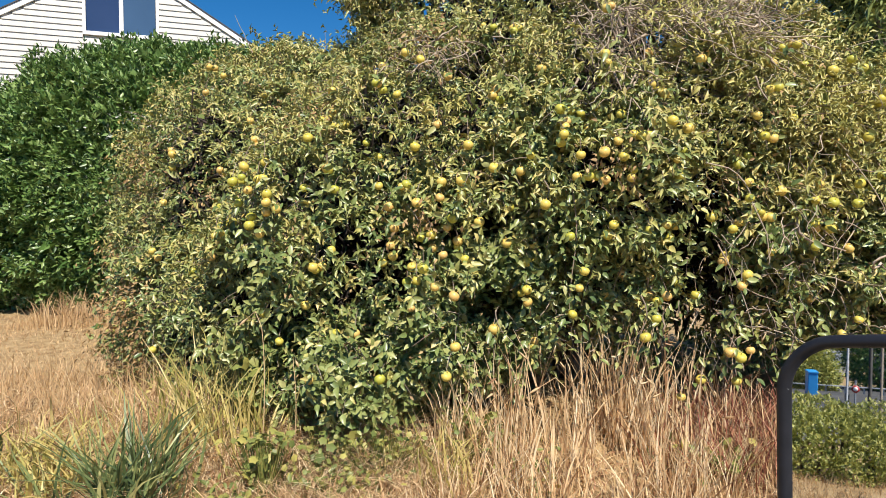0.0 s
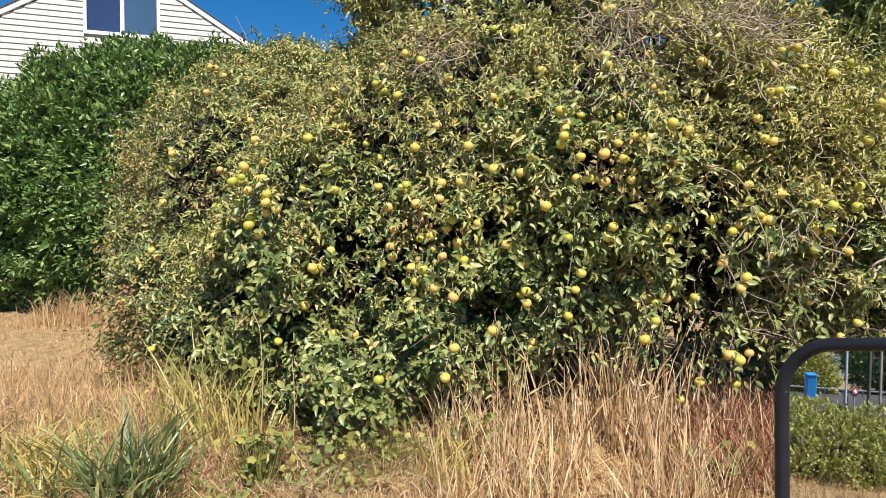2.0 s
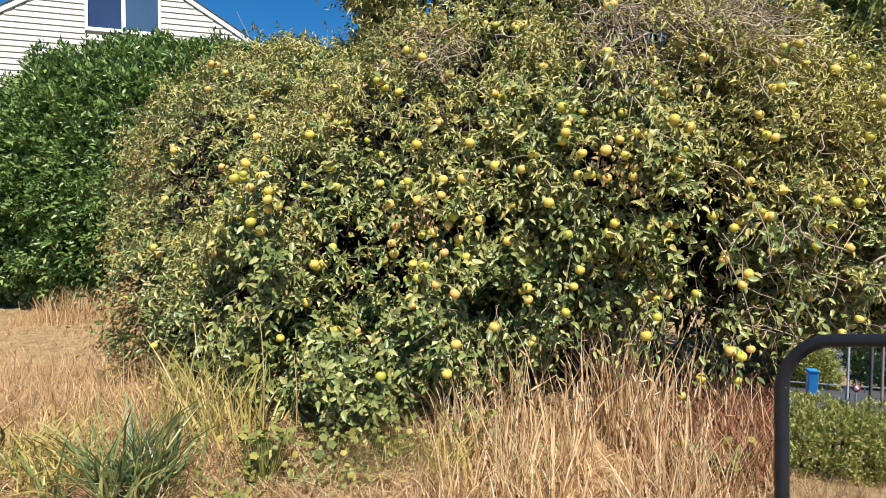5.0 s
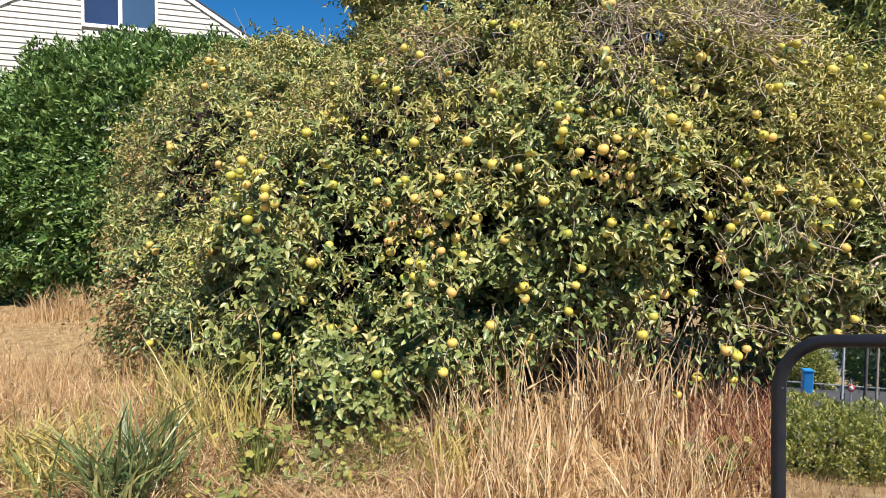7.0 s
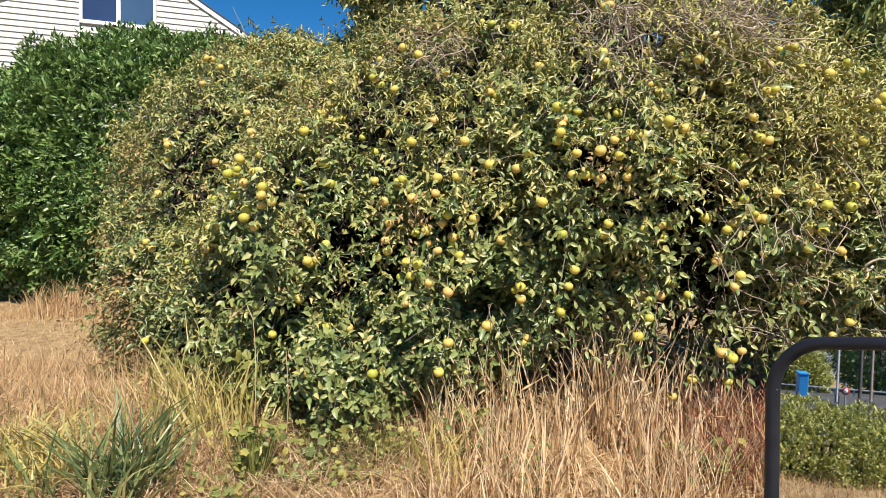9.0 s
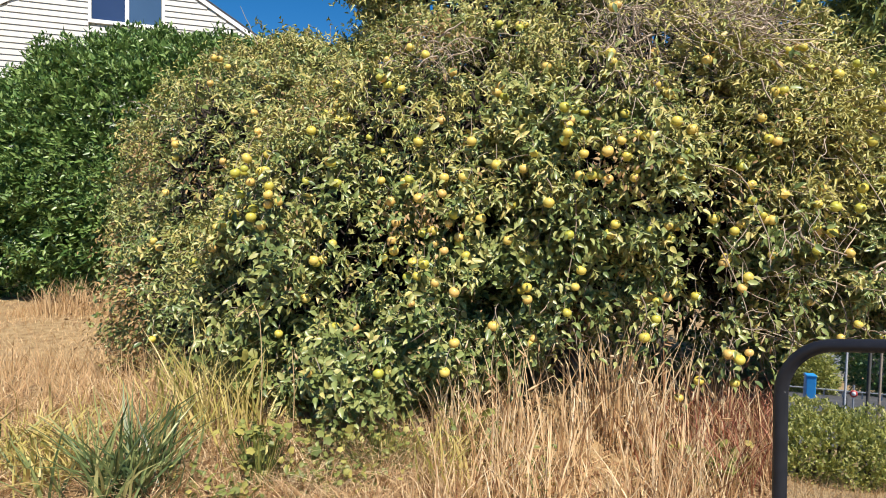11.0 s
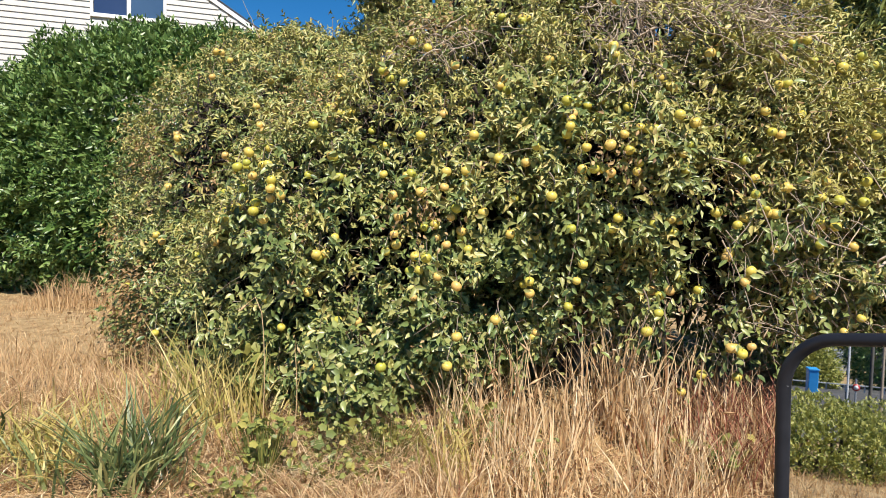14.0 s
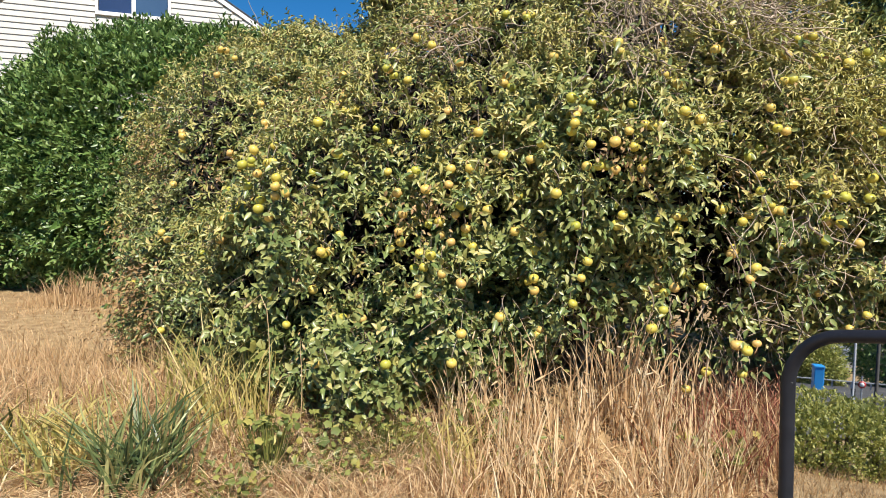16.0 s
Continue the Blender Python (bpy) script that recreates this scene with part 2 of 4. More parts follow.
# ---- ground ----
def ground_z(x, y):
    """Verge rising from the road to the tree and the field beyond."""
    x, y = np.asarray(x, float), np.asarray(y, float)
    t = np.clip((y - 1.6) / 3.2, 0, 1)
    z = 0.44 * t * t * (3 - 2 * t)
    z = z - 0.05 * np.clip((y - 4.8) / 4.5, 0, 1) + 0.10 * np.clip((y - 9) / 6, 0, 1)
    fade = np.clip((30 - np.hypot(x, y)) / 10, 0, 1)
    p = np.stack([x * 1.1, y * 1.1, np.zeros_like(x)], axis=-1).reshape(-1, 3)
    away = np.maximum(0, -x - 2)                  # the road falls away behind the vehicle
    z = z - np.minimum(0.145 * away, 6) * np.clip((3 - y) / (3 + 0.12 * away), 0, 1)
    return z + fade * t * 0.10 * (value_noise(p, 3).reshape(x.shape) - 0.5)


def build_ground():
    near = np.arange(-16, 16.01, 0.25)
    far = np.array([20, 30, 50, 90, 180, 400, 900.0])
    ax = np.concatenate([-far[::-1], near, far])
    X, Y = np.meshgrid(ax, ax)
    Z = ground_z(X, Y)
    n = len(ax)
    V = np.stack([X, Y, Z], axis=-1).reshape(-1, 3)
    i = np.arange(n * n).reshape(n, n)
    q = np.stack([i[:-1, :-1], i[:-1, 1:], i[1:, 1:], i[1:, :-1]], axis=-1).reshape(-1)
    me = fill(bpy.data.meshes.new("ground"), V, q.astype(np.int32), np.full((n - 1) ** 2, 4, dtype=np.int32), True)
    tagged(part("ground", me, M_SOIL), "dry tan earth and mown straw rising from the verge", "ground", kind="structure")


build_ground()

# ---- apple tree ----
BLOBS = np.array([
    [-1.54, 6.66, 1.75, 1.42, 1.58, 1.61],
    [-2.16, 6.60, 1.38, 0.76, 0.90, 0.80],
    [-0.55, 5.10, 1.25, 1.25, 1.35, 1.25],
    [0.20, 5.35, 1.75, 1.45, 1.50, 1.35],
    [1.62, 5.25, 1.92, 1.48, 1.50, 1.52],
    [2.92, 5.15, 1.55, 1.12, 1.25, 1.02],
    [0.90, 6.25, 3.05, 1.75, 1.25, 1.25],
    [3.9, 5.3, 1.3, 1.0, 1.1, 0.95],
    [-1.78, 5.75, 0.88, 0.84, 0.98, 1.00],
    [-1.00, 6.50, 2.17, 1.18, 1.08, 1.02],
    [-0.60, 6.30, 2.46, 0.80, 0.90, 0.92],
    [-0.38, 4.60, 0.80, 0.85, 0.95, 0.52],
    [0.30, 4.62, 1.15, 0.52, 0.85, 0.40],
    [-0.36, 5.95, 3.62, 0.50, 0.50, 0.34],
    [0.92, 5.02, 1.80, 0.85, 1.15, 0.85],
    [2.45, 5.00, 1.80, 1.00, 1.10, 0.95],
    [-1.18, 5.10, 0.98, 0.72, 1.05, 0.78],
    [2.38, 4.80, 1.28, 0.72, 0.98, 0.50],
    [1.85, 4.98, 2.15, 0.75, 0.98, 0.62],
    [1.02, 4.90, 2.12, 0.62, 0.90, 0.52],
    [0.84, 4.82, 1.95, 0.52, 0.98, 0.42],
])


def crown_depth(p):
    """Metres inside the crown's rough outline (negative outside)."""
    d = np.full(len(p), -9.0)
    for b in BLOBS:
        d = np.maximum(d, (1 - np.linalg.norm((p - b[:3]) / b[3:], axis=1)) * b[3:].mean())
    lump = 0.50 * (value_noise(p * 2.1, 1) - 0.5) + 0.52 * (value_noise(p * 4.6, 2) - 0.5)
    return np.where(d < -0.07, -1.0, d + lump)


HOLLOWS = ((1.60, 4.0, 1.40, 0.24), (1.90, 4.1, 1.05, 0.28), (1.38, 3.95, 1.08, 0.20), (-0.31, 4.0, 1.97, 0.17), (-0.86, 4.0, 0.95, 0.13), (0.17, 3.95, 1.13, 0.12), (1.05, 4.5, 2.78, 0.24),
           (-0.62, 4.1, 1.48, 0.13), (0.35, 3.9, 1.62, 0.12), 
           (0.45, 4.3, 2.6, 0.14), (1.35, 4.4, 2.74, 0.17), (1.75, 4.4, 2.86, 0.17), (1.72, 3.95, 0.80, 0.3), (0.9, 3.95, 0.75, 0.3))


def in_hollow(p):
    """Gaps in the leaf wall through which the dark inside shows."""
    hit = np.zeros(len(p), dtype=bool)
    for x, y, z, r in HOLLOWS:
        hit |= ((p[:, 0] - x) / r) ** 2 + ((p[:, 1] - y) / (2.2 * r)) ** 2 + ((p[:, 2] - z) / r) ** 2 < 1 + 1.2 * (value_noise(p * 9, 12) - 0.5)
    return hit


def skirt(x):
    """Lowest hanging leaves along the tree."""
    return np.interp(x, [-3.4, -2.3, -1.3, -0.3, 0.1, 0.5, 1.2, 2.0, 4], [0.75, 0.50, 0.48, 0.50, 0.56, 0.80, 0.98, 0.92, 0.8])


def outward(p):
    g = np.zeros_like(p)
    best = np.full(len(p), -9.0)
    for b in BLOBS:
        e = (p - b[:3]) / b[3:]
        d = 1 - np.linalg.norm(e, axis=1)
        take = d > best
        g[take], best[take] = (e / b[3:])[take], d[take]
    return unit(g)


def crown_points(n, lo, hi, reach=1.2, inner=0.5):
    out = []
    vol = BLOBS[:, 3] * BLOBS[:, 4] + BLOBS[:, 3] * BLOBS[:, 5]
    while sum(map(len, out)) < n:
        k = rng.choice(len(BLOBS), 60000, p=vol / vol.sum())
        u = unit(rng.normal(size=(60000, 3)))
        p = BLOBS[k, :3] + BLOBS[k, 3:] * u * rng.uniform(inner, reach, (60000, 1))
        d = crown_depth(p)
        hollow = value_noise(p * 2.6, 9) > 0.66
        ok = (d > lo + 0.22 * hollow) & (d < hi + 0.2 * hollow) & (p[:, 2] > skirt(p[:, 0]) - 0.5 * (p[:, 1] > 5.4 + 0.8 * (p[:, 0] < -0.7)) + 0.25 * (value_noise(p * 4, 4) - 0.5))
        ok &= ~in_hollow(p) | (rng.random(60000) < 0.16)
        ok &= (p[:, 1] < 5.9 + 0.8 * (p[:, 2] > 2.4) + 1.0 * (p[:, 0] < -0.7)) | (rng.random(60000) < 0.35)
        out.append(p[ok])
    return np.concatenate(out)[:n]


def front(x, z):
    """The crown's near face at that place."""
    y = np.arange(3.2, 7.4, 0.03)
    d = crown_depth(np.stack([np.full_like(y, x), y, np.full_like(y, z)], axis=1))
    inside = np.nonzero(d > 0.04)[0]
    return float(y[inside[0]]) if len(inside) else 9.0


def leaf_frames(p, droop=0.35, wild=0.9):
    o = outward(p)
    axis = unit(o + rng.normal(0, wild, p.shape) + np.array([0, 0, -droop]))
    normal = unit(o * 0.55 + np.array([0, -0.15, 0.6]) + rng.normal(0, 0.75, p.shape))
    return frames(axis, normal)


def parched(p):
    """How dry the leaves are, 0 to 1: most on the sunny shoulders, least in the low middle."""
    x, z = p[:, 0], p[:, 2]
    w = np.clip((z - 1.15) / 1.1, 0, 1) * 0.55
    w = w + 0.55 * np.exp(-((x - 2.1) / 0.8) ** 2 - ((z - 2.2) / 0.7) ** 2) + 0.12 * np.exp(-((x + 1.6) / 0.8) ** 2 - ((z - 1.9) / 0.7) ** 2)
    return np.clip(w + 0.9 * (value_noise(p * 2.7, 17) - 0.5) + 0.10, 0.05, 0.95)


def shoots(p, dry):
    """Leafy shoots rooted at p: leaves spiral round each and fan out towards its tip. Returns the leaves' frames, places and sizes, and the stems."""
    n, k = len(p), 8
    o = outward(p)
    way = unit(o * 0.7 + np.array([0, -0.25, 0.35]) + rng.normal(0, 0.55, p.shape))
    ln = rng.uniform(0.07, 0.19, n) * (1 + 0.8 * (rng.random(n) < 0.12))
    sag = rng.uniform(0.1, 0.5, n)
    t = np.linspace(0, 1, 4)[None, :, None]
    stem = p[:, None] + way[:, None] * ln[:, None, None] * t + np.array([0, 0, -1.0]) * (ln * sag)[:, None, None] * t ** 2
    s = np.linspace(0.15, 1.0, k)[None] + rng.uniform(-0.05, 0.05, (n, k))
    at = p[:, None] + way[:, None] * (ln[:, None] * s)[..., None] + np.array([0, 0, -1.0]) * (ln[:, None] * sag[:, None] * s ** 2)[..., None]
    a = unit(np.cross(way, np.array([0.3, 0.2, 1.0])))
    b = np.cross(way, a)
    turn = rng.uniform(0, 6.28, (n, 1)) + np.arange(k) * 2.4 + rng.normal(0, 0.3, (n, k))
    side = a[:, None] * np.cos(turn)[..., None] + b[:, None] * np.sin(turn)[..., None]
    open_ = np.radians(rng.uniform(45, 95, (n, k)) - 30 * s)[..., None]
    axis = unit(way[:, None] * np.cos(open_) + side * np.sin(open_) + np.array([0, 0, -0.22]) + rng.normal(0, 0.32, (n, k, 3)))
    face = unit(way[:, None] * np.sin(open_) - side * np.cos(open_) + np.array([0.1, -0.60, 0.6]) + rng.normal(0, 0.48, (n, k, 3)))
    axis, face, at = axis.reshape(-1, 3), face.reshape(-1, 3), at.reshape(-1, 3)
    d = np.repeat(dry, k)
    size = rng.uniform(0.040, 0.073, n * k) * (1 - 0.22 * d)
    shape = np.stack([rng.uniform(0.95, 1.4, n * k) * (1 - 0.42 * d), np.ones(n * k), rng.uniform(0.8, 2.6, n * k) * (1 + 0.9 * d)], axis=1)
    rad = rng.uniform(0.0016, 0.003, (n, 1)) * np.linspace(1, 0.5, 4)
    return (frames(axis, face), at, size[:, None] * shape), (stem, rad)


def apple_mesh():
    bm = bmesh.new()
    bmesh.ops.create_uvsphere(bm, u_segments=12, v_segments=9, radius=1)
    for v in bm.verts:
        r, z = math.hypot(v.co.x, v.co.y), v.co.z
        z2 = z * 0.90 - 0.30 * math.exp(-(r / 0.30) ** 2) * (1 if z > 0 else -0.5)
        k = 1.0 + 0.05 * z
        v.co = (v.co.x * k, v.co.y * k, z2)
    for f in bm.faces:
        f.smooth = True
    a = bmesh.ops.create_cone(bm, segments=5, radius1=0.05, radius2=0.06, depth=0.7, cap_ends=True)["verts"]
    bmesh.ops.translate(bm, vec=(0.03, 0, 0.85), verts=a)
    me = bpy.data.meshes.new("apple")
    bm.to_mesh(me)
    bm.free()
    me.materials.append(M_APPLE)
    return me


def limb_points(a, b, bend, k=9):
    t = np.linspace(0, 1, k)[:, None]
    a, b = np.array(a, float), np.array(b, float)
    return a + (b - a) * t + np.array(bend) * np.sin(np.pi * t) + 0.04 * np.sin(t * np.array([17, 13, 11]))


APPLE = apple_mesh()
APPLE_AT = []
FRUIT_MIDDLE = [(-0.30, 1.72), (-0.14, 1.74), (-0.01, 1.77), (0.00, 1.86), (0.11, 1.86), (0.11, 1.79), (-0.06, 1.56), (0.03, 1.60), (0.21, 1.63), (-0.28, 1.44), (-0.34, 1.40), (-0.10, 1.38),
                (-0.14, 1.31), (-0.04, 1.28), (0.13, 1.42), (0.37, 1.51), (0.49, 1.40), (0.54, 1.40), (0.50, 1.32), (0.28, 1.92), (0.44, 1.91), (0.98, 1.20), (1.07, 1.32), (1.25, 1.37),
                (1.23, 1.30), (1.29, 1.20), (1.40, 1.26), (1.51, 1.65), (1.25, 2.17), (1.04, 2.10), (1.08, 2.09), (1.32, 1.88), (1.64, 1.94), (1.70, 1.84), (1.85, 1.79), (1.75, 1.65),
                (1.76, 2.09), (1.82, 2.08), (1.96, 2.20), (1.72, 2.20), (2.09, 1.83), (2.22, 1.60), (2.27, 1.72), (2.31, 1.47), (2.13, 1.18), (2.08, 1.13), (2.45, 1.00), (2.23, 2.08)]
FRUIT_EDGE = [(1.64, 0.89), (1.65, 0.73), (1.45, 0.74), (1.34, 0.64), (2.00, 0.70), (-0.66, 0.56), (-0.33, 0.80), (0.02, 0.82), (0.07, 0.96), (0.28, 1.05), (-0.17, 1.16), (-0.73, 1.38),
              (-0.69, 1.38), (-0.78, 1.16), (0.00, 0.41), (0.02, 0.28), (-0.94, 0.95), (-0.78, 2.13), (-0.79, 1.83), (-1.01, 1.98), (-1.19, 1.75), (-2.05, 2.07), (-1.88, 2.69), (-0.12, 2.58),
              (-0.38, 2.64), (0.04, 2.50), (-0.02, 2.17), (0.47, 2.87), (0.33, 2.44), (1.24, 2.64), (1.48, 2.55), (1.25, 2.37), (0.88, 2.28), (0.80, 2.25), (1.94, 2.61), (2.13, 2.54),
              (1.85, 2.51), (2.48, 1.88), (2.53, 1.78), (2.48, 1.28), (-2.33, 1.07), (-1.98, 0.78), (-0.15, 2.06), (0.15, 2.06)]


def hang_apple(parent, x, y, z):
    if parent.name == "apple_tree":
        APPLE_AT.append((x, y, z))
    ob = new("apple", APPLE)
    ob.parent = parent
    ob.matrix_basis = pose(x, y, z, rng.uniform(-35, 35), rng.uniform(-35, 35), rng.uniform(0, 360)) @ Matrix.Scale(float(rng.uniform(0.0245, 0.0325)), 4)
    return ob


def build_tree():
    base = float(ground_z(1.0, 5.5))
    tree = thing("apple_tree", 0, 0, 0, "overgrown apple tree heavy with yellow-green apples and dry twigs", "tree")
    trunk = np.stack([limb_points((1.0, 5.5, base - 0.1), (0.9, 5.6, 1.6), (0.08, 0, 0))])
    part("trunk", tubes("trunk", trunk, np.linspace(0.17, 0.12, 9)[None], 10), M_BARK, tree, "grey-brown gnarled trunk")
    for end, bend, r in (((-1.6, 5.5, 1.9), (0, 0, 0.4), 0.09), ((-0.3, 4.9, 1.9), (0, 0, 0.3), 0.07), ((2.4, 5.0, 2.0), (0, 0, 0.35), 0.09),
                         ((1.3, 5.0, 3.1), (0.1, 0, 0), 0.085), ((0.7, 6.2, 3.6), (-0.1, 0, 0), 0.08), ((3.2, 5.4, 1.7), (0, 0, 0.5), 0.06)):
        part("limb", tubes("limb", limb_points((0.9, 5.6, 1.5), end, bend)[None], np.linspace(r, 0.02, 9)[None], 7), M_BARK, tree)
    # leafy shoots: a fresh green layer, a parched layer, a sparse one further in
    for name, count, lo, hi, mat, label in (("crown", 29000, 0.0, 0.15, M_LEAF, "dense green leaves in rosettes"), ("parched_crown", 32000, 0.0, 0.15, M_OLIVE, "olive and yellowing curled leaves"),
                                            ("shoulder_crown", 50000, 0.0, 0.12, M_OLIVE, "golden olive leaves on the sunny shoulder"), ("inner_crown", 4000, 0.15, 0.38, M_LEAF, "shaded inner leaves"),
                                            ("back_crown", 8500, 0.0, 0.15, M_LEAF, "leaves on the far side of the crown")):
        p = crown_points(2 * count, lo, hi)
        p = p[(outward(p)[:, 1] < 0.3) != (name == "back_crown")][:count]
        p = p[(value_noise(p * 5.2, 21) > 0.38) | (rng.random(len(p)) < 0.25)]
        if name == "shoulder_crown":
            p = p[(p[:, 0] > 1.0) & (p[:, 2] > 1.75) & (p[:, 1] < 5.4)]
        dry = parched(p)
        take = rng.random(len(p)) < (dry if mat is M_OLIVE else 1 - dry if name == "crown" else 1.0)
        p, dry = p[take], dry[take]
        (R, at, size), (stem, rad) = shoots(p, dry)
        near = at[:, 1] < 4.12 if name in ("crown", "parched_crown") else np.zeros(len(at), dtype=bool)
        for piece, shape, take in ((name, LEAF_SMALL, ~near), ("near_" + name, LEAF, near)):
            if take.any():
                part(piece, stamp(piece, shape, R[take], at[take], size[take]), mat, tree, label)
        if name != "back_crown":
            tagged(part("shoot_layer", tubes("shoot_layer", stem[::3], rad[::3], 3), M_TWIG, tree), kind="stuff")
    p = np.array([-3.0, 4.5, 0.3]) + rng.random((210000, 3)) * np.array([7.4, 3.0, 3.9])
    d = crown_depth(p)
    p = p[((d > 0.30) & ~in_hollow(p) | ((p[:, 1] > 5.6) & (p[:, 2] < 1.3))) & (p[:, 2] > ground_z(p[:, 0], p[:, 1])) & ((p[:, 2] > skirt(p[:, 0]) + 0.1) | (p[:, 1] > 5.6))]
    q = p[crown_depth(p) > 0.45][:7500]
    p = p[:9000]
    part("inner_leaves", stamp("inner_leaves", LEAF_SMALL, leaf_frames(p), p, rng.uniform(0.09, 0.16, len(p))), M_LEAF, tree)
    # inner branches, near black so that the crown's gaps read as deep shade
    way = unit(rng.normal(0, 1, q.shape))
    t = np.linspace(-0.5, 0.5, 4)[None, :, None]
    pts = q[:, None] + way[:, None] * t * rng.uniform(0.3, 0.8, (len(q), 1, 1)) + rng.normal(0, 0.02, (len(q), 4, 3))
    tagged(part("old_wood", tubes("old_wood", pts, rng.uniform(0.006, 0.016, (len(q), 1)) * np.ones(4), 3), M_SHADEWOOD, tree, "inner branches coloured near black to deepen the crown's shade"), kind="stuff")
    # withered bits all through the outer layer
    p = crown_points(22000, -0.03, 0.10)
    p = p[outward(p)[:, 1] < 0.3]
    tagged(part("withered_leaf_layer", stamp("withered_leaf_layer", LEAF_SMALL, leaf_frames(p, 0.6), p, rng.uniform(0.015, 0.045, len(p))), M_DRYLEAF, tree, "small withered leaves"), kind="stuff")
    # living twigs
    p = crown_points(5500, 0.0, 0.2)
    p = p[outward(p)[:, 1] < 0.3]
    o = outward(p)
    t = np.linspace(0, 1, 5)[None, :, None]
    way = unit(o + rng.normal(0, 0.7, p.shape))
    ln = rng.uniform(0.08, 0.26, (len(p), 1, 1))
    pts = p[:, None] + way[:, None] * ln * t + np.array([0, 0, -1.0]) * ln * 0.35 * t ** 2
    tagged(part("twig_layer", tubes("twig_layer", pts, rng.uniform(0.0018, 0.004, (len(p), 1)) * np.linspace(1, 0.5, 5), 3), M_TWIG, tree), kind="stuff")
    # dead wood: centre, spread, count, typical way, length
    for c, spread, n, w, size in (((1.58, 4.62, 2.82), (0.25, 0.25, 0.14), 330, (0.6, -0.3, -0.1), 0.45), ((1.08, 4.55, 2.72), (0.14, 0.2, 0.20), 200, (0.1, -0.3, -0.7), 0.4),
                                  ((-0.05, 4.55, 2.66), (0.16, 0.15, 0.14), 80, (0.3, -0.4, -0.2), 0.3), ((1.85, 3.92, 1.55), (0.22, 0.12, 0.26), 80, (-0.3, -0.3, -0.6), 0.4),
                                  ((2.35, 4.0, 1.9), (0.3, 0.15, 0.35), 60, (-0.3, -0.3, -0.6), 0.45), ((1.0, 3.98, 0.98), (0.5, 0.10, 0.12), 50, (0.6, -0.2, 0.1), 0.3),
                                  ((2.0, 4.3, 0.95), (0.35, 0.2, 0.12), 60, (0.5, -0.2, -0.3), 0.35), ((1.3, 4.1, 2.5), (0.3, 0.2, 0.25), 60, (0.1, -0.4, -0.6), 0.4)):
        q = np.array(c) + rng.normal(0, 1, (n, 3)) * np.array(spread)
        q[:, 1] = [min(front(a[0], a[2]), c[1] + 0.2) + rng.uniform(-0.17, 0.02) for a in q]
        turn = np.cumsum(rng.normal(0, 0.26, (n, 9, 3)) + np.array([0, 0, -0.05]), axis=1)
        way = unit(unit(np.array(w) + rng.normal(0, 0.55, (n, 3)))[:, None] + turn)
        pts = q[:, None] + np.cumsum(way, axis=1) * rng.uniform(0.25, 1.0, (n, 1, 1)) * size / 9
        rad = rng.uniform(0.0018, 0.0045, (n, 1)) * (1 + 1.2 * (rng.random((n, 1)) < 0.12)) * np.linspace(1, 0.4, 9)
        tagged(part("dead_wood", tubes("dead_wood", pts, rad, 4), M_DEAD, tree, "bare grey dead branches"), kind="stuff")
    # grey dead limbs in the gap near the top
    for a, b, bend, r in (((1.02, 4.75, 2.50), (1.12, 4.65, 3.10), (0.03, 0, 0), 0.016), ((1.12, 4.6, 2.55), (1.02, 4.75, 3.12), (-0.03, 0, 0), 0.012), ((1.30, 4.45, 2.42), (1.20, 4.6, 2.80), (0, 0, 0), 0.011),
                          ((1.15, 4.5, 3.02), (1.95, 4.45, 2.98), (0, 0, -0.05), 0.010), ((0.85, 4.7, 2.95), (1.05, 4.7, 3.25), (0.03, 0, 0), 0.010), ((1.45, 4.5, 2.70), (2.0, 4.5, 3.1), (0, 0, 0.05), 0.007)):
        part("dead_limb", tubes("dead_limb", limb_points(a, b, bend)[None], np.linspace(r, r * 0.5, 9)[None], 6), M_DEAD, tree, "bare grey dead limb")
    # single bare shoots that stand out of the crown
    for a, b, bend in (((1.9, 4.9, 3.05), (2.95, 5.0, 3.10), (0, 0, 0.06)), ((2.75, 4.8, 2.80), (3.15, 4.85, 2.92), (0, 0, 0.02)), ((-1.68, 6.1, 3.16), (-1.84, 6.1, 3.50), (0.005, 0, 0.0)),
                       ((-1.04, 6.1, 3.12), (-1.03, 6.1, 3.36), (0, 0, 0)), ((1.45, 3.75, 1.95), (1.68, 3.68, 1.72), (0.05, 0, 0.05)),
                       ((1.68, 3.68, 1.72), (1.52, 3.62, 1.48), (0.03, 0, 0)), ((1.68, 3.68, 1.72), (1.74, 3.6, 1.40), (0.02, 0, 0)), ((1.50, 3.7, 1.50), (1.66, 3.62, 1.02), (0.03, 0, 0)),
                       ((2.25, 3.8, 2.0), (2.45, 3.7, 1.55), (0.04, 0, 0)), ((1.05, 3.75, 2.3), (1.22, 3.65, 1.95), (0.02, 0, 0))):
        k = 7
        t = np.linspace(0, 1, k)[:, None]
        pts = np.array(a) + (np.array(b) - np.array(a)) * t + np.array(bend) * np.sin(np.pi * t) + rng.normal(0, 0.0022, (k, 3))
        part("bare_shoot", tubes("bare_shoot", pts[None], np.linspace(0.0045, 0.0016, k)[None], 5), M_DEAD, tree, "bare grey shoot")
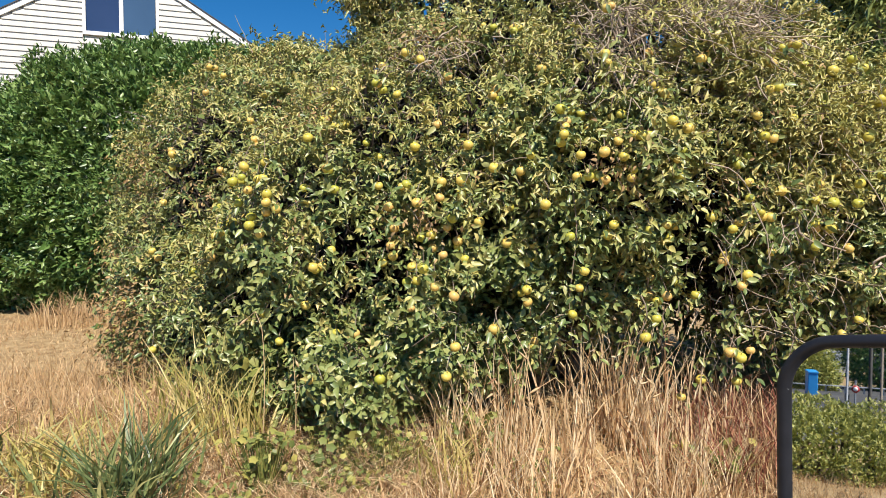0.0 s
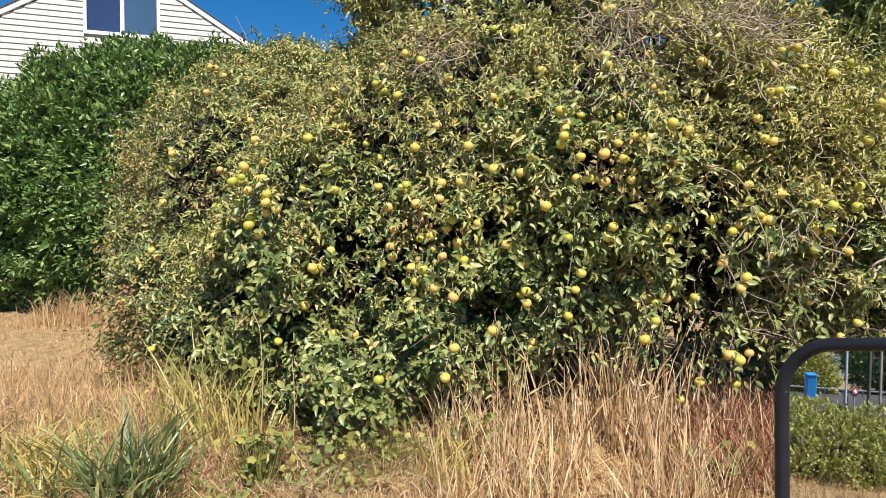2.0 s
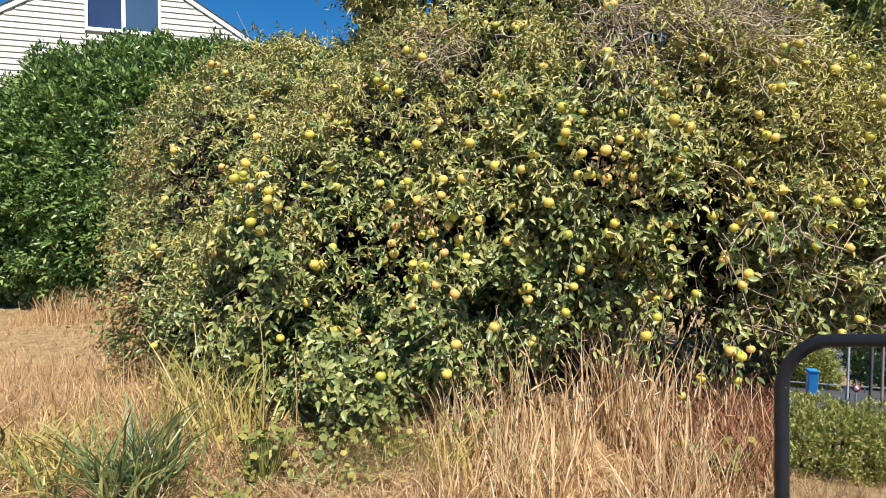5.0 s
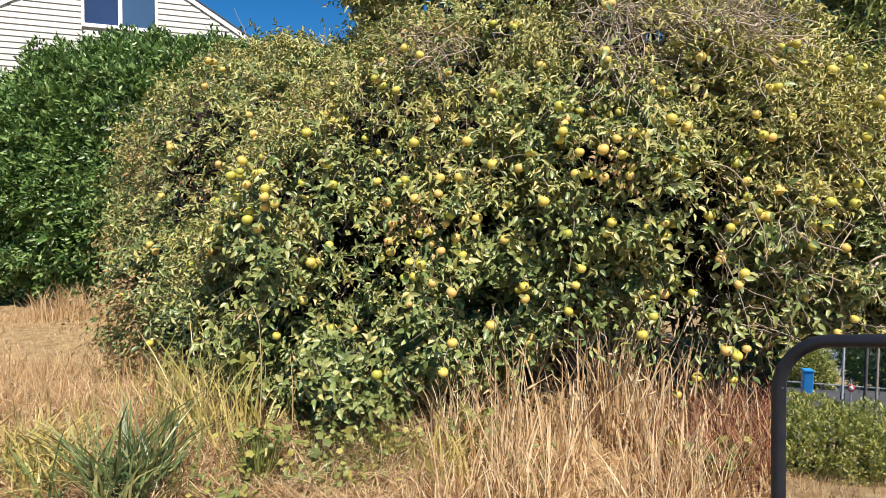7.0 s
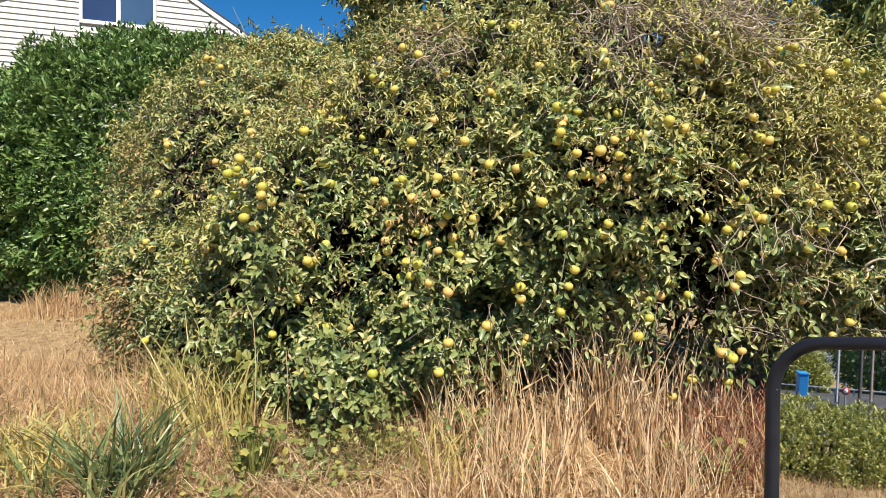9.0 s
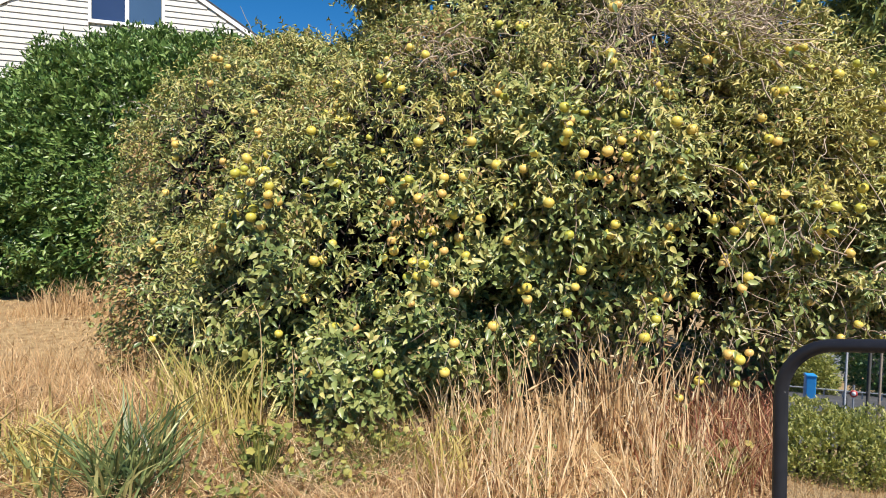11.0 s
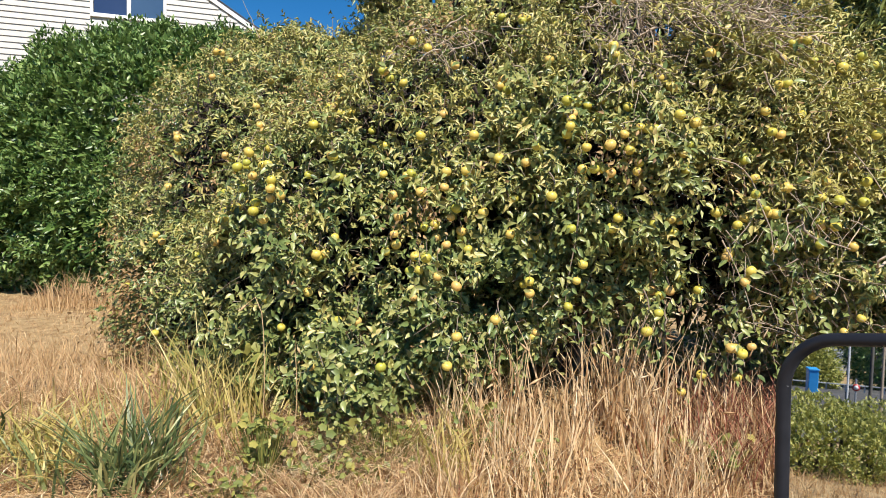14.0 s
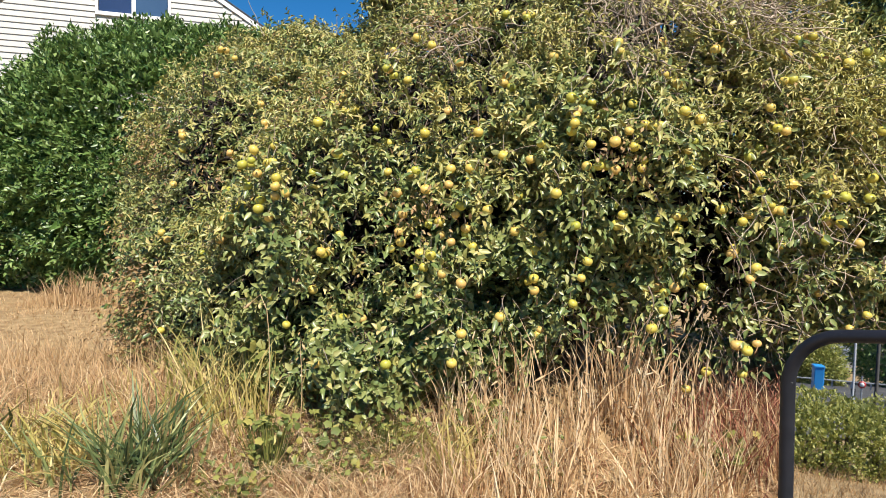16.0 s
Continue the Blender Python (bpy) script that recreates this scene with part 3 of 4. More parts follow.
    # withered leaf clumps
    for x, z, s, n in ((-0.98, 2.55, 0.15, 260), (-0.80, 2.28, 0.13, 160), (0.95, 1.93, 0.10, 110), (-2.35, 2.10, 0.16, 200), (-0.15, 1.6, 0.11, 110), (-2.75, 1.40, 0.09, 80),
                       (-2.28, 1.12, 0.13, 260), (-2.36, 0.92, 0.14, 420), (-2.26, 0.62, 0.13, 380), (-0.1, 2.75, 0.14, 130), (2.0, 2.3, 0.2, 70), (-1.85, 1.92, 0.13, 90), (1.7, 1.9, 0.12, 60)):
        q = np.array([x, min(front(x, z), 5.9) - 0.15, z]) + rng.normal(0, s, (n, 3)) * np.array([1, 0.6, 0.8])
        part("dry_leaves", stamp("dry_leaves", LEAF, leaf_frames(q, 0.8), q, rng.uniform(0.02, 0.046, n)), M_DRYLEAF, tree, "withered brown leaves")
    # fruit on the near face: the large bunches first, then scattered ones
    n = 0
    for x, z in FRUIT_MIDDLE + FRUIT_EDGE:
        y = front(x, z)
        hang_apple(tree, x, 3.80 if z < skirt(x) or y > 7 else y - 0.14, z)
        n += 1
    while n < 298:
        x, z = (rng.normal(0.9, 1.15), rng.normal(1.85, 0.55)) if rng.random() < 0.72 else (rng.normal(-1.3, 0.40), rng.normal(1.95, 0.32))
        x, z = float(np.clip(x, -2.1, 2.7)), float(np.clip(z, 0.8, 3.0))
        y = front(x, z)
        if z < skirt(x) + 0.05 or y > 6.6:
            continue
        for k in range(int(rng.choice([1, 1, 2, 3]))):
            hang_apple(tree, x + rng.normal(0, 0.05) * (k > 0), y + rng.uniform(-0.20, -0.08), z + rng.normal(0, 0.05) * (k > 0))
            n += 1
    # the thin twigs that carry them
    a = np.array(APPLE_AT) + np.array([0, 0, 0.03])
    b = a + np.array([0, 0.16, 0.07]) + rng.normal(0, 0.03, a.shape)
    t = np.linspace(0, 1, 4)[None, :, None]
    pts = a[:, None] * (1 - t) + b[:, None] * t + np.array([0, 0, 0.03]) * np.sin(np.pi * t)
    tagged(part("fruit_twig_layer", tubes("fruit_twig_layer", pts, np.full((len(a), 4), 0.0022), 3), M_TWIG, tree), kind="stuff")
    # leaves that lie over the fruit
    p = np.repeat(np.array(APPLE_AT), 3, axis=0)
    p = p[rng.random(len(p)) < 0.6]
    p = p + np.array([0, -0.028, 0.012]) + rng.normal(0, 1, p.shape) * np.array([0.030, 0.008, 0.022])
    part("fruit_leaves", stamp("fruit_leaves", LEAF, leaf_frames(p, 0.6), p, rng.uniform(0.045, 0.075, len(p))), M_LEAF, tree)
    return tree


TREE = build_tree()


def build_spray(x, y, z, length, count, fruit, seed):
    """A hanging fruit branch that the wind swings about its root."""
    g = np.random.default_rng(seed)
    t = np.linspace(0, 1, 7)
    pts = np.stack([0.03 * np.sin(5 * t), -0.05 * t, -length * t], axis=1)
    spray = part("hanging_branch", tubes("hanging_branch", pts[None], np.linspace(0.005, 0.002, 7)[None], 5), M_TWIG, TREE, "hanging leafy branch with apples")
    spray.location = (x, y, z)
    p = pts[g.integers(1, 7, count)] + g.normal(0, 1, (count, 3)) * np.array([0.085, 0.06, 0.06])
    axis = unit(g.normal(0, 0.8, p.shape) + np.array([0, -0.5, -0.6]))
    part("leaves", stamp("leaves", LEAF, frames(axis, unit(np.array([0, -0.6, 0.8]) + g.normal(0, 0.5, p.shape))), p, g.uniform(0.038, 0.064, count)[:, None] * np.array([1.05, 1, 1.5])), M_LEAF, spray)
    for fx, fz in fruit:
        hang_apple(spray, fx, -0.09, fz)
    return spray


SPRAY_LONG = build_spray(0.70, 3.74, 1.88, 0.80, 190, ((-0.02, -0.75), (0.02, -0.61), (-0.02, -0.33), (0.05, -0.52)), 5)
SPRAY_SHORT = build_spray(0.56, 3.74, 1.86, 0.20, 40, ((0.0, -0.14),), 6)

build_spray(1.58, 3.74, 1.22, 0.42, 60, ((-0.03, -0.30), (0.03, -0.33), (0.08, -0.29)), 7)
build_spray(1.93, 3.78, 1.18, 0.40, 80, ((0.02, -0.40),), 8)
build_spray(2.25, 3.84, 1.20, 0.34, 80, ((-0.04, -0.2), (0.05, -0.12)), 9)
build_spray(1.10, 3.76, 1.22, 0.30, 70, ((0.0, -0.22), (0.06, -0.12)), 10)


# ---- laurel hedge ----
def hedge_depth(p, c, r):
    e = np.abs((p - c) / r) ** 2.3
    d = (1 - e.sum(axis=1) ** (1 / 2.3)) * r.mean()
    return d + 0.28 * (value_noise(p * 1.4, 5) - 0.5) + 0.34 * (value_noise(p * 3.6, 6) - 0.5) + 0.36 * (value_noise(p * 7, 7) - 0.5)


def build_shrub(name, c, r, n, leaf, mat, label, category, shell=0.22, near=(0, -1)):
    """A leafy mass with a dense skin and a filled inside; near: the way from which its thick side is seen."""
    c, r = np.array(c, float), np.array(r, float)
    shrub = thing(name, 0, 0, 0, label, category)
    for part_name, lo, hi, count, size in (("foliage", 0.0, shell, n, leaf), ("inner_foliage", shell, 0.9, n // 6, leaf * 2.4)):
        out = []
        while sum(map(len, out)) < count:
            p = c + r * rng.uniform(-1.15, 1.15, (80000, 3))
            d = hedge_depth(p, c, r)
            ok = (d > lo) & (d < hi) & (p[:, 2] > ground_z(p[:, 0], p[:, 1]))
            ok &= ((p[:, :2] - c[:2]) @ np.array(near) > -0.35) | (rng.random(len(p)) < 0.15)
            out.append(p[ok])
        p = np.concatenate(out)[:count]
        o = unit((p - c) / r ** 2)
        axis = unit(o * 0.7 + rng.normal(0, 0.6, p.shape) + np.array([0, 0, 0.30]))
        normal = unit(o * 0.5 + np.array([0, 0, 0.7]) + rng.normal(0, 0.5, p.shape))
        part(part_name, stamp(part_name, LEAF_SMALL, frames(axis, normal), p, rng.uniform(0.6, 1.2, count) * size), mat, shrub)
    for k in range(9):
        q = Vector((c[0] + rng.uniform(-0.7, 0.7) * r[0], c[1] + rng.uniform(-0.3, 0.3) * r[1], 0))
        q.z = float(ground_z(q.x, q.y)) - 0.05
        pts = np.linspace(np.array(q), np.array([q.x + rng.normal(0, 0.2), q.y, c[2] + 0.5 * r[2]]), 5)
        part("stem", tubes("stem", pts[None], np.linspace(0.03, 0.012, 5)[None], 5), M_BARK, shrub)
    return shrub


build_shrub("laurel_hedge", (-6.9, 10.7, 1.75), (2.3, 1.5, 1.55), 20000, 0.092, M_HEDGE, "lower glossy green end of the laurel hedge", "hedge")
build_shrub("laurel_hedge", (-3.95, 10.4, 2.28), (3.15, 1.65, 2.02), 76000, 0.098, M_HEDGE, "tall dense glossy green laurel hedge", "hedge")


# ---- house ----
def build_house():
    house = thing("house", 0, 0, 0, "white clapboard house with gabled roof and sliding window", "house")
    s = Vector((0.938, 0.347, 0)).normalized()
    m = Matrix.Translation((-6.803, 14.60, 0)) @ Matrix(((s.x, -s.y, 0, 0), (s.y, s.x, 0, 0), (0, 0, 1, 0), (0, 0, 0, 1)))
    house.matrix_basis = m                       # x along the gable, y into the house
    APEX, PITCH, HALF, Z0 = 7.32, 0.61, 4.4, 0.4
    eave = APEX - PITCH * HALF
    bm = bmesh.new()
    ring = [(-HALF, Z0), (HALF, Z0), (HALF, eave), (0, APEX), (-HALF, eave)]
    a = [bm.verts.new((x, 0.03, z)) for x, z in ring]
    b = [bm.verts.new((x, 9.0, z)) for x, z in ring]
    bm.faces.new(a), bm.faces.new(b[::-1])
    for i in range(5):
        j = (i + 1) % 5
        bm.faces.new((a[i], b[i], b[j], a[j]))
    bmesh.ops.recalc_face_normals(bm, faces=bm.faces)
    wall = part("wall", bm, M_SIDING, house)
    W0, W1, Z_LO, Z_HI = -0.735, 0.735, 5.68, 6.72
    step, z = 0.122, 2.2
    while z < APEX - 0.1:
        half = min(HALF, (APEX - z - step) / PITCH)
        runs = [(-half, half)] if z + step < Z_LO or z > Z_HI else [(-half, W0), (W1, half)]
        for x0, x1 in runs:
            if x1 - x0 < 0.05:
                continue
            bm = bmesh.new()
            v = [bm.verts.new(c) for c in ((x0, -0.022, z), (x1, -0.022, z), (x1, 0.0, z + step), (x0, 0.0, z + step), (x0, 0.028, z), (x1, 0.028, z), (x1, 0.028, z + step), (x0, 0.028, z + step))]
            for f in ((0, 1, 2, 3), (4, 5, 1, 0), (3, 2, 6, 7), (5, 6, 2, 1), (4, 0, 3, 7)):
                bm.faces.new([v[i] for i in f])
            part("board", bm, M_SIDING, wall)
        z += step
    for side in (-1, 1):                          # roof slabs and white rake boards
        bm = bmesh.new()
        ln = HALF + 0.35
        run = [(0, APEX + 0.06), (side * ln, APEX + 0.06 - PITCH * ln), (side * ln, APEX + 0.085 - PITCH * ln), (0, APEX + 0.085)]
        a = [bm.verts.new((x, -0.07, z)) for x, z in run]
        b = [bm.verts.new((x, 9.2, z)) for x, z in run]
        bm.faces.new(a), bm.faces.new(b[::-1])
        for i in range(4):
            bm.faces.new((a[i], b[i], b[(i + 1) % 4], a[(i + 1) % 4]))
        bmesh.ops.recalc_face_normals(bm, faces=bm.faces)
        part("roof", bm, M_ROOF, house, "dark shingle roof")
        bm = bmesh.new()
        run = [(0, APEX - 0.06), (side * ln, APEX - 0.06 - PITCH * ln), (side * ln, APEX + 0.055 - PITCH * ln), (0, APEX + 0.055)]
        a = [bm.verts.new((x, -0.05, z)) for x, z in run]
        b = [bm.verts.new((x, 0.0, z)) for x, z in run]
        bm.faces.new(a), bm.faces.new(b[::-1])
        for i in range(4):
            bm.faces.new((a[i], b[i], b[(i + 1) % 4], a[(i + 1) % 4]))
        bmesh.ops.recalc_face_normals(bm, faces=bm.faces)
        part("rake_board", bm, M_TRIM, house, "white painted rake board")
    win = part("window", box(box(box(box(box(bmesh.new(), W0, W1, -0.05, 0.03, Z_LO, Z_LO + 0.075), W0, W1, -0.05, 0.03, Z_HI - 0.075, Z_HI),
               W0, W0 + 0.06, -0.048, 0.03, Z_LO, Z_HI), W1 - 0.06, W1, -0.048, 0.03, Z_LO, Z_HI), -0.04, 0.04, -0.045, 0.03, Z_LO, Z_HI), M_TRIM, house, "white sliding window")
    # two plain glass panes, the right one painted with a paler sky reflection
    part("pane", box(bmesh.new(), W0 + 0.07, -0.035, -0.012, 0.0, Z_LO + 0.07, Z_HI - 0.07), M_PANE, win, "window pane coloured dark blue for the reflected sky")
    part("pane", box(bmesh.new(), 0.035, W1 - 0.07, -0.022, -0.01, Z_LO + 0.07, Z_HI - 0.07), M_SKYPANE, win, "window pane coloured paler blue for the reflected sky")


build_house()


# ---- conifer ----
def build_conifer(x, y, h, r, n, seed, label):
    g = np.random.default_rng(seed)
    z0 = float(ground_z(x, y))
    tree = thing("conifer", x, y, z0, label, "tree", "conifers behind the apple tree")
    part("trunk", tubes("trunk", np.array([[(0, 0, -0.1), (0.05, 0, h * 0.5), (0, 0, h)]]), np.array([[0.28, 0.17, 0.03]]), 8), M_BARK, tree)
    a, u = g.uniform(0, 2 * np.pi, n), g.uniform(0.08, 0.98, n)
    ln = r * (1.05 - u) ** 0.6 * g.uniform(0.6, 1.1, n)
    t = np.linspace(0, 1, 6)[None, :, None]
    way = np.stack([np.cos(a), np.sin(a), np.zeros(n)], axis=1)
    root = np.stack([np.zeros(n), np.zeros(n), u * h], axis=1)
    pts = root[:, None] + way[:, None] * ln[:, None, None] * t + np.array([0, 0, 1.0]) * ln[:, None, None] * (0.25 * t - 0.6 * t ** 2)
    part("bough_layer", tubes("bough_layer", pts, np.linspace(0.03, 0.006, 6) * np.ones((n, 1)), 4), M_BARK, tree)
    k = 170
    s = g.uniform(0.25, 1.0, (n, k))
    i = s * 5
    lo = np.clip(i.astype(int), 0, 4)
    f = (i - lo)[..., None]
    q = np.take_along_axis(pts, lo[..., None], 1) * (1 - f) + np.take_along_axis(pts, lo[..., None] + 1, 1) * f
    q = (q + g.normal(0, 1, q.shape) * np.array([0.16, 0.16, 0.10])).reshape(-1, 3)
    w = np.repeat(way, k, axis=0)
    axis = unit(w + g.normal(0, 0.6, q.shape) + np.array([0, 0, -0.5]))
    part("fronds", stamp("fronds", LEAF_SMALL, frames(axis, unit(np.array([0, 0, 1.0]) + g.normal(0, 0.5, q.shape))), q, g.uniform(0.12, 0.25, len(q))[:, None] * np.array([0.60, 1, 1])), M_CONIFER, tree)


build_conifer(6.5, 10.2, 8.5, 2.6, 230, 3, "dark green conifer with drooping fronds")
build_conifer(10.8, 13.0, 10.0, 2.8, 60, 4, "dark green conifer with drooping fronds")


# ---- grasses and weeds ----
def blades(name, x, y, h, lean, w, mat, parent=None, label="", k=5, curl=0.35, seed=1):
    """Grass blades rooted at x, y."""
    g = np.random.default_rng(seed)
    n = len(x)
    root = np.stack([x, y, ground_z(x, y) - 0.02], axis=1)
    a = g.uniform(0, 2 * np.pi, n)
    side = np.stack([np.cos(a), np.sin(a), np.zeros(n)], axis=1)
    t = np.linspace(0, 1, k)[None, :, None]
    way = unit(np.concatenate([g.normal(0, lean, (n, 2)), np.ones((n, 1))], axis=1))
    bend = np.concatenate([g.normal(0, 0.30, (n, 2)), np.full((n, 1), -0.22)], axis=1) * curl * 2
    pts = root[:, None] + h[:, None, None] * (way[:, None] * t + bend[:, None] * t ** 2.4)
    width = w * g.uniform(0.6, 1.3, (n, 1)) * np.array([1.0, 1.0, 0.85, 0.6, 0.12])[:k]
    return part(name, ribbons(name, pts, width, side), mat, parent, label)


def stand(name, label, category, kind=""):
    return thing(name, 0, 0, 0, label, category, kind=kind)


def heads(name, x, y, z, size, mat, parent, seed):
    """Nodding seed heads at the tips."""
    g = np.random.default_rng(seed)
    n = len(x)
    spindle = ([(0, 0, 0), (0.11, 0.3, 0), (-0.06, 0.3, 0.1), (-0.06, 0.3, -0.1), (0.06, 0.75, 0), (-0.04, 0.75, 0.06), (-0.04, 0.75, -0.06), (0, 1, 0)],
               [(0, 2, 1), (0, 3, 2), (0, 1, 3), (1, 2, 5, 4), (2, 3, 6, 5), (3, 1, 4, 6), (4, 5, 7), (5, 6, 7), (6, 4, 7)])
    axis = unit(g.normal(0, 0.7, (n, 3)) + np.array([0.2, 0, 0.5]))
    part(name, stamp(name, spindle, frames(axis, np.tile([0.0, -1.0, 0.1], (n, 1))), np.stack([x, y, z], axis=1), g.uniform(0.6, 1.2, n) * size), mat, parent)


def tussock(name, x, y, n, spread, h, w, mat, label, category, lean=0.4, curl=0.25, seed=1, single=False):
    g = np.random.default_rng(seed)
    plant = thing(name, 0, 0, 0, label, category, category + " clumps on the verge")
    xs, ys = x + g.normal(0, spread, n), y + g.normal(0, spread, n)
    hs = g.uniform(0.55, 1.1, n) * h
    if single:
        for i in range(n):
            blades("leaf", xs[i:i + 1], ys[i:i + 1], hs[i:i + 1], lean, w, mat, plant, curl=curl, seed=seed * 1000 + i)
    else:
        blades("leaves", xs, ys, hs, lean, w, mat, plant, curl=curl, seed=seed + 50)
    return plant


LOBED = ([(0, 0.45, 0.05)] + [((0.5 if i % 2 else 0.36) * math.sin(2 * math.pi * i / 10), 0.45 - (0.5 if i % 2 else 0.36) * math.cos(2 * math.pi * i / 10), -0.05 * (i % 2)) for i in range(10)],
         [(0, 1 + i, 1 + (i + 1) % 10) for i in range(10)])


def build_weed(x, y, h, spread, n, size, seed, label, mat=None):
    g = np.random.default_rng(seed)
    z0 = float(ground_z(x, y))
    weed = thing("broadleaf_weed", x, y, z0, label, "weed", "broad-leaved weeds on the verge")
    p = np.stack([g.normal(0, spread, n), g.normal(0, spread * 0.6, n), g.uniform(0.1, 1, n) ** 0.7 * h], axis=1)
    axis = unit(g.normal(0, 0.7, (n, 3)) + np.array([0, -0.5, 0.1]))
    part("leaves", stamp("leaves", LOBED, frames(axis, unit(np.array([0, -0.35, 0.9]) + g.normal(0, 0.35, (n, 3)))), p, g.uniform(0.6, 1.2, n) * size, False), mat or M_WEED, weed)
    t = np.linspace(0, 1, 4)[None, :, None]
    root = np.stack([p[:, 0] * 0.2, p[:, 1] * 0.2, np.full(n, -0.03)], axis=1)
    tagged(part("stem_layer", tubes("stem_layer", root[:, None] + (p - root)[:, None] * t, np.full((n, 4), 0.002), 3), M_WEED, weed), kind="stuff")


def build_grasses():
    g = np.random.default_rng(21)
    # tall straw before the tree, in leaning tufts
    tall = stand("tall_dry_grass", "tall straw-coloured dry grass standing before the tree", "grass", "stuff")
    cx, cy = g.uniform(0.0, 1.7, 60), g.uniform(3.25, 4.1, 60)
    for i in range(60):
        n = 4 if abs(cx[i] - 0.78) < 0.05 else int(g.integers(10, 32))
        x, y = cx[i] + g.normal(0, 0.06, n), cy[i] + g.normal(0, 0.06, n)
        hmax = 0.91 * float(np.interp(cx[i], [-0.1, 0.3, 0.8, 1.3, 1.8], [0.6, 0.85, 1.0, 0.92, 0.6])) * float(np.interp(cy[i], [3.3, 3.7], [0.55, 1.0]))
        blades("stalk_tuft", x, y, (0.35 + 0.65 * g.random(n) ** 1.7) * hmax, 0.15, 0.0050, M_STRAW, tall, curl=0.24, seed=100 + i)
    for i in range(20):                           # shorter tufts at the front edge
        n = int(g.integers(14, 30))
        cx = g.uniform(0.0, 1.60)
        x, y = cx + 0.16 * (cx > 0.62) + g.normal(0, 0.05, n), g.uniform(3.0, 3.35) + g.normal(0, 0.05, n)
        blades("front_tuft", x, y, g.uniform(0.2, 0.55, n), 0.22, 0.0034, M_STRAW, tall, curl=0.35, seed=300 + i)
    n = 260
    blades("fine_stalks", g.uniform(-0.2, 1.9, n), g.uniform(3.2, 4.3, n), g.uniform(0.25, 0.62, n), 0.3, 0.0018, M_STRAW, tall, curl=0.5, seed=2)
    n = 70
    x, y = g.uniform(-0.05, 1.7, n), g.uniform(3.3, 4.0, n)
    heads("seed_heads", x, y, ground_z(x, y) + g.uniform(0.4, 0.75, n), 0.06, M_STRAW, tall, 8)
    # matted low straw over the whole verge
    mat = stand("matted_straw", "matted low dry grass and litter on the verge", "grass", "stuff")
    n = 15000
    x, y = g.uniform(-3.4, 2.6, n), g.uniform(2.7, 4.5, n)
    keep = (value_noise(np.stack([x * 5, y * 5, 0 * x], axis=1), 31) > 0.33) & ((x < 0.0) | (x > 1.6) | (y < 3.3) | (g.random(n) < 0.35))
    x, y = x[keep], y[keep]
    blades("litter", x, y, g.uniform(0.10, 0.36, len(x)), 0.9, 0.0034, M_STRAW, mat, curl=0.8, seed=3)
    n = 4200
    x, y = g.uniform(-1.45, 0.15, n), g.uniform(3.0, 3.75, n)
    keep = value_noise(np.stack([x * 5, y * 5, 0 * x], axis=1), 39) > 0.42
    x, y = x[keep], y[keep]
    blades("ragged_tuft", x, y, g.uniform(0.10, 0.34, len(x)), 0.45, 0.0026, M_STRAW, mat, curl=0.7, seed=23)
    n = 900
    blades("arching_stalks", g.uniform(-1.2, 0.2, n), g.uniform(3.6, 3.95, n), g.uniform(0.22, 0.50, n), 0.45, 0.0024, M_STRAW, mat, curl=1.15, seed=29)
    n = 17000
    x, y = g.uniform(-2.6, 2.2, n), g.uniform(2.85, 4.0, n)
    keep = (value_noise(np.stack([x * 6, y * 6, 0 * x], axis=1), 37) > 0.30) & ((x < 0.1) | (x > 1.6) | (y < 3.4))
    x, y = x[keep], y[keep]
    blades("thatch", x, y, g.uniform(0.06, 0.24, len(x)), 1.3, 0.003, M_STRAW, mat, curl=0.9, seed=13)
    field = stand("dry_field", "pale mown dry grass of the open field", "grass", "stuff")
    n = 23000
    x, y = g.uniform(-8.5, -1.2, n), g.uniform(4.2, 9.4, n)
    blades("stubble", x, y, g.uniform(0.03, 0.085, n), 0.5, 0.003, M_FIELD, field, k=3, curl=0.4, seed=4)
    n = 2600
    x, y = g.uniform(-7.5, -2.6, n), g.normal(8.55, 0.2, n)
    h = g.uniform(0.4, 1.0, n) * (0.03 + 0.55 * np.exp(-((x + 4.70) / 0.42) ** 2) + 0.12 * value_noise(np.stack([x * 3, 0 * x, 0 * x], axis=1), 33))
    blades("tall_edge", x, y, h, 0.16, 0.004, M_FIELD, field, seed=5)
    n = 1700
    x, y = g.uniform(-3.6, -1.5, n), g.uniform(3.7, 5.4, n)
    blades("tufts", x, y, g.uniform(0.12, 0.42, n), 0.3, 0.003, M_FIELD, field, seed=6)
    # yellow-green grass at the tree's skirt and on the verge
    for i, (x, y, n, sp, h) in enumerate(((-1.42, 3.85, 50, 0.10, 0.86), (-1.22, 3.8, 45, 0.12, 0.75), (-1.05, 3.85, 50, 0.12, 0.62), (-1.6, 4.0, 40, 0.08, 0.6), (-2.35, 3.35, 90, 0.16, 0.35),
                                          (-2.15, 3.9, 70, 0.2, 0.30), (-0.35, 3.75, 60, 0.12, 0.35), (0.05, 3.45, 50, 0.08, 0.45))):
        tussock("grass_tuft", x, y, n, sp, h, 0.0055, M_GREENGRASS, "yellowing green grass tuft at the foot of the tree", "grass", 0.22, 0.4, 60 + i)
    # small herbs and rusty litter among the straw
    herbs = stand("verge_herbs", "low green herbs and rusty litter among the straw", "weed", "stuff")
    n = 900
    x, y = g.uniform(-1.4, 0.6, n), g.uniform(3.25, 4.0, n)
    keep = value_noise(np.stack([x * 4, y * 4, 0 * x], axis=1), 41) > 0.5
